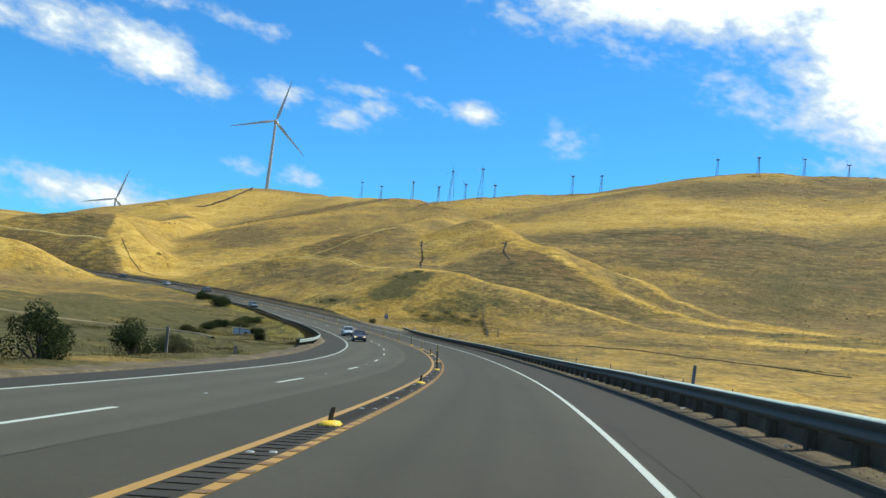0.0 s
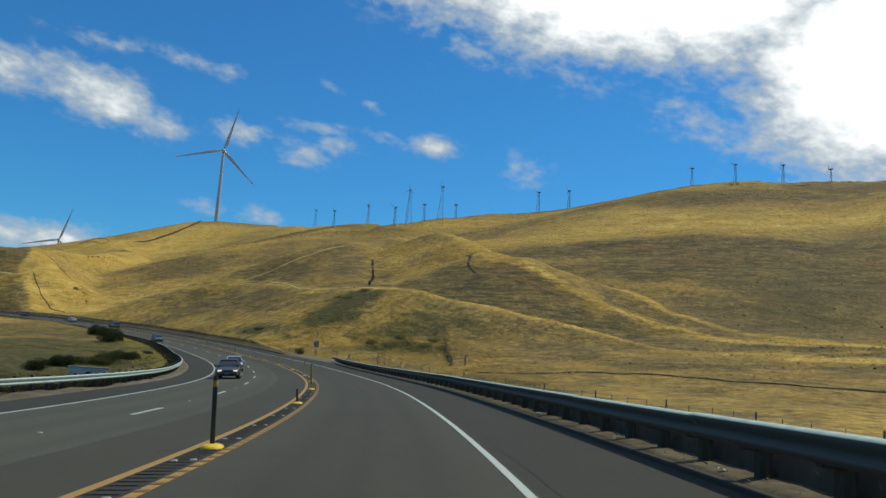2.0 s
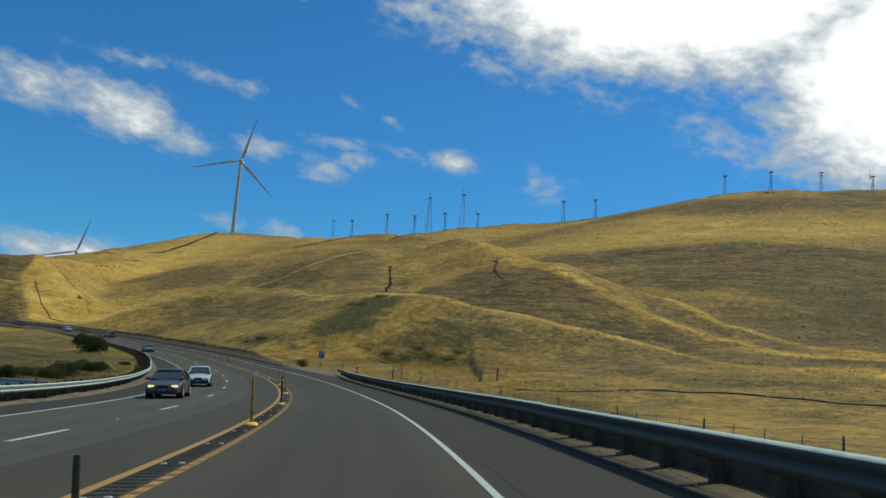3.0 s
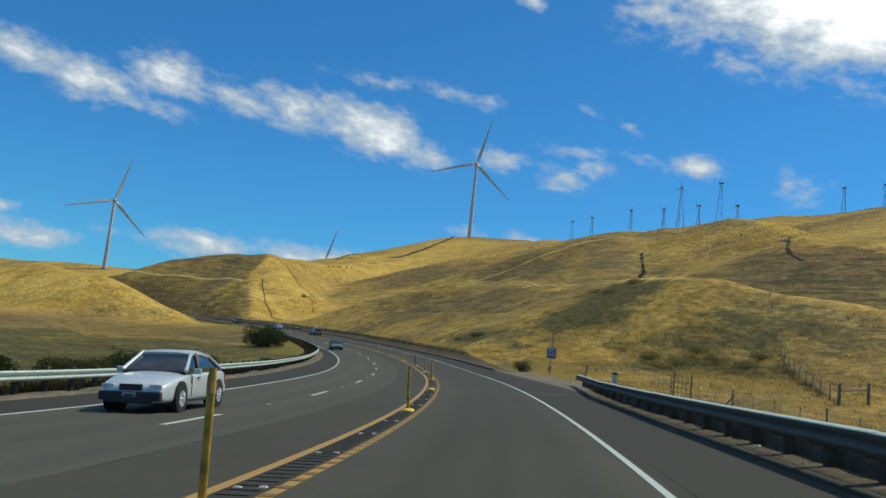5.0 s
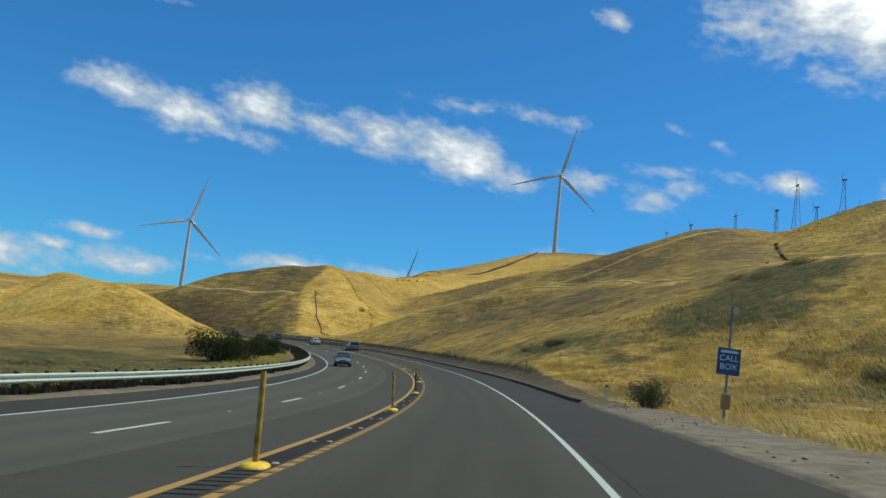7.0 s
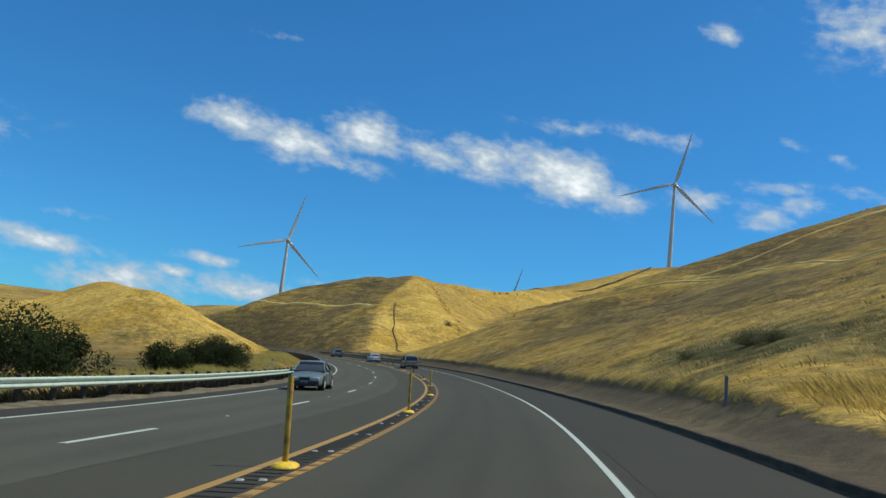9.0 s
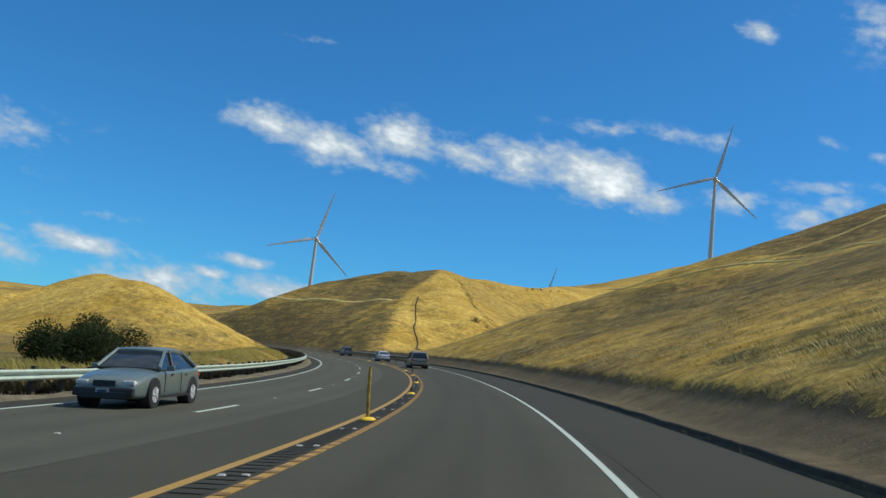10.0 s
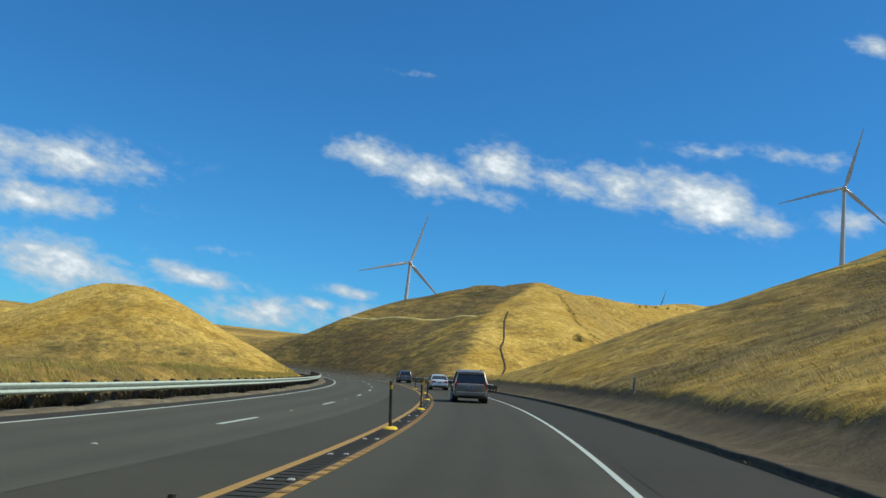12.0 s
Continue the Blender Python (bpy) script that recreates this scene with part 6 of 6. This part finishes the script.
build_grass("dry_grass", "yellow-green grass on the bank below the far rail", scatter(120, 215, -16.4, -21, 3.0, 57, -0.25), MEADOW, 57, (0.2, 0.5), 7, 0.3, 0.008)
build_grass("green_weeds", "green weeds in the field inside the bend", scatter(-20, 240, -16.5, -40, 1.9, 16, -0.1), FIELD_WEED, 6, (0.08, 0.24), 9, 0.35, 0.011)
build_grass("green_weeds", "rank brown weeds in the field inside the bend", scatter(-20, 200, -17.5, -44, 1.0, 18, 0.15), DULL_WEED, 20, (0.15, 0.45), 14, 0.5, 0.009)
build_grass("green_weeds", "green weeds on the roadside slope", scatter(185, 330, 8, 26, 1.6, 17, 0.12), SAGE, 7, (0.07, 0.2), 9, 0.3, 0.008)
build_grass("green_weeds", "dull brown-green weeds behind the near guard rail", beside_rail(), DULL_WEED, 10, (0.08, 0.24), 14, 0.2, 0.002, on_bank)
build_grass("green_weeds", "low grey-green scrub on the spur", where_patch("green", -32, 26, 205, 275, 0.45, 6000, 19), SAGE, 11, (0.14, 0.42), 12, 0.5, 0.012)
# these weeds' dark colour carries the shade below the far beam
build_grass("green_weeds", "weeds under the far guard rail, darkened for the shade there", behind_far_rail(), SHADE_WEED, 21, (0.2, 0.5), 10, 0.12, 0.009)
build_grass("dry_grass", "small dry tufts along the kerb", scatter_kerb(), STRAW, 12, (0.08, 0.22), 6, 0.08, 0.004)
GULLIES = (((-9.2, 343), (-8.4, 330), (-7.0, 308), (-7.4, 292), (-6.6, 282)), ((20.5, 311), (21.8, 305), (20.2, 296), (22.0, 285)), ((-163, 440), (-158.4, 431.5), (-152.8, 423.5), (-147.6, 414.5), (-140.9, 406.5), (-136.1, 398), (-130.9, 391), (-127.4, 385), (-124.0, 379.8)))
# dark tufts thicken the shade laid along each gully
for i, way in enumerate(GULLIES):
    build_grass("gully_scrub", "dry scrub along the gully, dark for its shade", along(*way, per_m=(8, 3, 5)[i], wide=0.1 + 0.2 * (i == 2), seed=30 + i), GULLY_SHADE_SCRUB, 13 + i, (0.1, 0.28), 8, 0.12, 0.02)
build_grass("green_weeds", "dull weeds hanging over the ditch", along((14, 176), (27.3, 172.5), (46, 157), (68, 140), per_m=7, wide=0.3, seed=37), DULL_WEED, 37, (0.12, 0.4), 7, 0.3, 0.012)
build_grass("green_weeds", "rank dull weeds along the climbing fence", along((11.3, 185), (12.5, 247), per_m=6, wide=0.3, seed=36), DULL_WEED, 36, (0.15, 0.45), 8, 0.25, 0.012)
build_grass("gully_scrub", "thin dark scrub along the faint gully", along((-177, 487), (-168, 476), (-159, 464), (-143, 445), (-132, 424), per_m=2.2, wide=0.5, seed=35), DULL_WEED, 17, (0.15, 0.4), 6, 0.25, 0.03)


def build_tussocks(label, x0, x1, y0, y1, count, low, high, seed):
    """Low hummocks of sward on the hills, each a ragged five-sided mound in the colour of the ground it grows on."""
    rng = np.random.default_rng(seed)
    x, y = rng.uniform(x0, x1, count), rng.uniform(y0, y1, count)
    s, lat, far = beside(x, y)
    bunch = np.array([noise.noise(Vector((a * 0.05, b * 0.05, seed))) + 0.6 * noise.noise(Vector((a * 0.17, b * 0.17, seed))) for a, b in zip(x, y)])
    keep = (far > 30) & (bunch > -0.35) & ((s < 225) | (far > 75) | (lat < 0))
    x, y = x[keep], y[keep]
    n = len(x)
    z = surface(x, y) - 0.12
    r = rng.uniform(low, high, n)
    tall = r * rng.uniform(0.2, 0.5, n) + 0.12
    ring = []
    for i in range(5):
        a = i * math.tau / 5 + rng.uniform(-0.5, 0.5, n)
        d = r * rng.uniform(0.6, 1.3, n)
        ring.append(np.stack([x + np.cos(a) * d, y + np.sin(a) * d, z - 0.25 * d], 1))
    tip = np.stack([x + r * rng.normal(-0.1, 0.25, n), y + r * rng.normal(0, 0.25, n), z + tall], 1)
    xyz = np.stack([*ring, tip], 1).reshape(-1, 3)
    k = np.arange(n) * 6
    faces = np.concatenate([np.stack([k + i, k + (i + 1) % 5, k + 5], 1) for i in range(5)])
    me = quick_mesh("tussocks", xyz, faces, GROUND)
    dress(me, np.repeat(np.stack([x, y, z], 1), 6, 0))
    tagged(new("tussocks", me), label, "grass", kind="stuff")


for spec in (("dry tussocks on the weedy spur", -45, 112, 160, 335, 24000, 0.22, 0.5, 61), ("dry tussocks on the gullied nose", -80, 60, 300, 480, 12000, 0.3, 0.65, 62), ("coarse tussocks on the long mountain", 60, 340, 180, 640, 24000, 0.4, 0.95, 63),
             ("golden tussocks on the knoll", -240, -135, 322, 402, 9000, 0.2, 0.42, 64), ("golden tussocks on the benched hill", -330, -110, 376, 560, 17000, 0.25, 0.6, 65), ("coarse tussocks on the far slopes", -170, 60, 470, 780, 9000, 0.6, 1.3, 66)):
    build_tussocks(*spec)


# ---- stones and litter ----
def build_stones():
    rng = np.random.default_rng(21)
    xyz, faces, k = [], [], 0
    for s, lat, size in zip(rng.uniform(-20, 345, 4200), rng.uniform(4.5, 8.4, 4200), rng.uniform(0.09, 0.24, 4200) ** 2):
        p = on_road(s, lat)
        z = float(cut_height(p[0], p[1]))
        bm = [(1, 0, 0), (-1, 0, 0), (0, 1, 0), (0, -1, 0), (0, 0, 0.8), (0, 0, -0.5)]
        jig = rng.uniform(0.6, 1.3, (6, 3))
        xyz += [(p[0] + a * size * j[0], p[1] + b * size * j[1], z + 0.05 + c * size * j[2]) for (a, b, c), j in zip(bm, jig)]
        faces += [(k + a, k + b, k + c) for a, b, c in ((0, 2, 4), (2, 1, 4), (1, 3, 4), (3, 0, 4), (2, 0, 5), (1, 2, 5), (3, 1, 5), (0, 3, 5))]
        k += 6
    for s, lat, size in zip(rng.uniform(-20, 165, 1800), rng.uniform(3.78, 4.25, 1800), rng.uniform(0.07, 0.15, 1800) ** 2):
        p = on_road(s, lat + np.interp(s, [150, 169], [0, 1.2]), 0.085)
        jig = rng.uniform(0.6, 1.3, (6, 3))
        xyz += [(p[0] + a * size * j[0], p[1] + b * size * j[1], p[2] + c * size * j[2]) for (a, b, c), j in zip(((1, 0, 0), (-1, 0, 0), (0, 1, 0), (0, -1, 0), (0, 0, 0.8), (0, 0, -0.5)), jig)]
        faces += [(k + a, k + b, k + c) for a, b, c in ((0, 2, 4), (2, 1, 4), (1, 3, 4), (3, 0, 4), (2, 0, 5), (1, 2, 5), (3, 1, 5), (0, 3, 5))]
        k += 6
    me = quick_mesh("gravel", np.array(xyz), np.array(faces), ROCK)
    tagged(new("gravel", me), "scattered pale stones and crumbs on the verge", "gravel", kind="stuff")


def cut_height(x, y):
    return land(np.array([x]), np.array([y]), False)[0]


build_stones()


def build_litter():
    """Scraps of pale paper and plastic caught under the near rail."""
    rng = random.Random(17)
    for s in (6, 13.5, 22, 26.5, 31, 41, 47.5, 58, 63, 71, 84, 97, 118, 133):
        bm = bmesh.new()
        w, d = rng.uniform(0.08, 0.2), rng.uniform(0.06, 0.12)
        rows = [[(w * (i / 3 - 0.5), d * (j / 2 - 0.5), 0.02 + rng.uniform(0, 0.05)) for i in range(4)] for j in range(3)]
        verts = [[bm.verts.new(p) for p in row] for row in rows]
        for a, b in zip(verts[:-1], verts[1:]):
            for i in range(3):
                bm.faces.new((a[i], a[i + 1], b[i + 1], b[i]))
        bmesh.ops.solidify(bm, geom=bm.faces[:], thickness=0.004)
        scrap = part("litter", bm, MARKER_WHITE)
        scrap.matrix_basis = at_road(s, rng.uniform(3.82, 4.05), 0.07, rng.uniform(0, 180))
        tagged(scrap, "crumpled pale scrap of litter on roadside dirt", "litter", "roadside litter")


build_litter()


def build_rock(x, y, size, seed):
    rng = random.Random(seed)
    bm = bmesh.new()
    bmesh.ops.create_icosphere(bm, subdivisions=2, radius=size)
    for v in bm.verts:
        v.co *= 1 + 0.35 * noise.noise(v.co / size * 1.3 + Vector((seed, 0, 0)))
        v.co.z *= 0.6
    ob = tagged(part("stone", bm, ROCK, None, "", 30), "pale stone lying on the earth verge", "stone", "stones on the verge")
    ob.matrix_basis = pose(x, y, float(cut_height(x, y)) + 0.15 * size, 0, 0, rng.uniform(0, 360))


for i, (s, lat, size) in enumerate(((262, 5.6, 0.14), (268, 5.2, 0.08), (240, 6.2, 0.12), (231, 5.6, 0.10), (300, 5.4, 0.10), (290, 6.0, 0.12), (216, 5.5, 0.1), (180, 7.0, 0.09))):
    x, y, _ = on_road(s, lat)
    build_rock(x, y, size, i + 1)
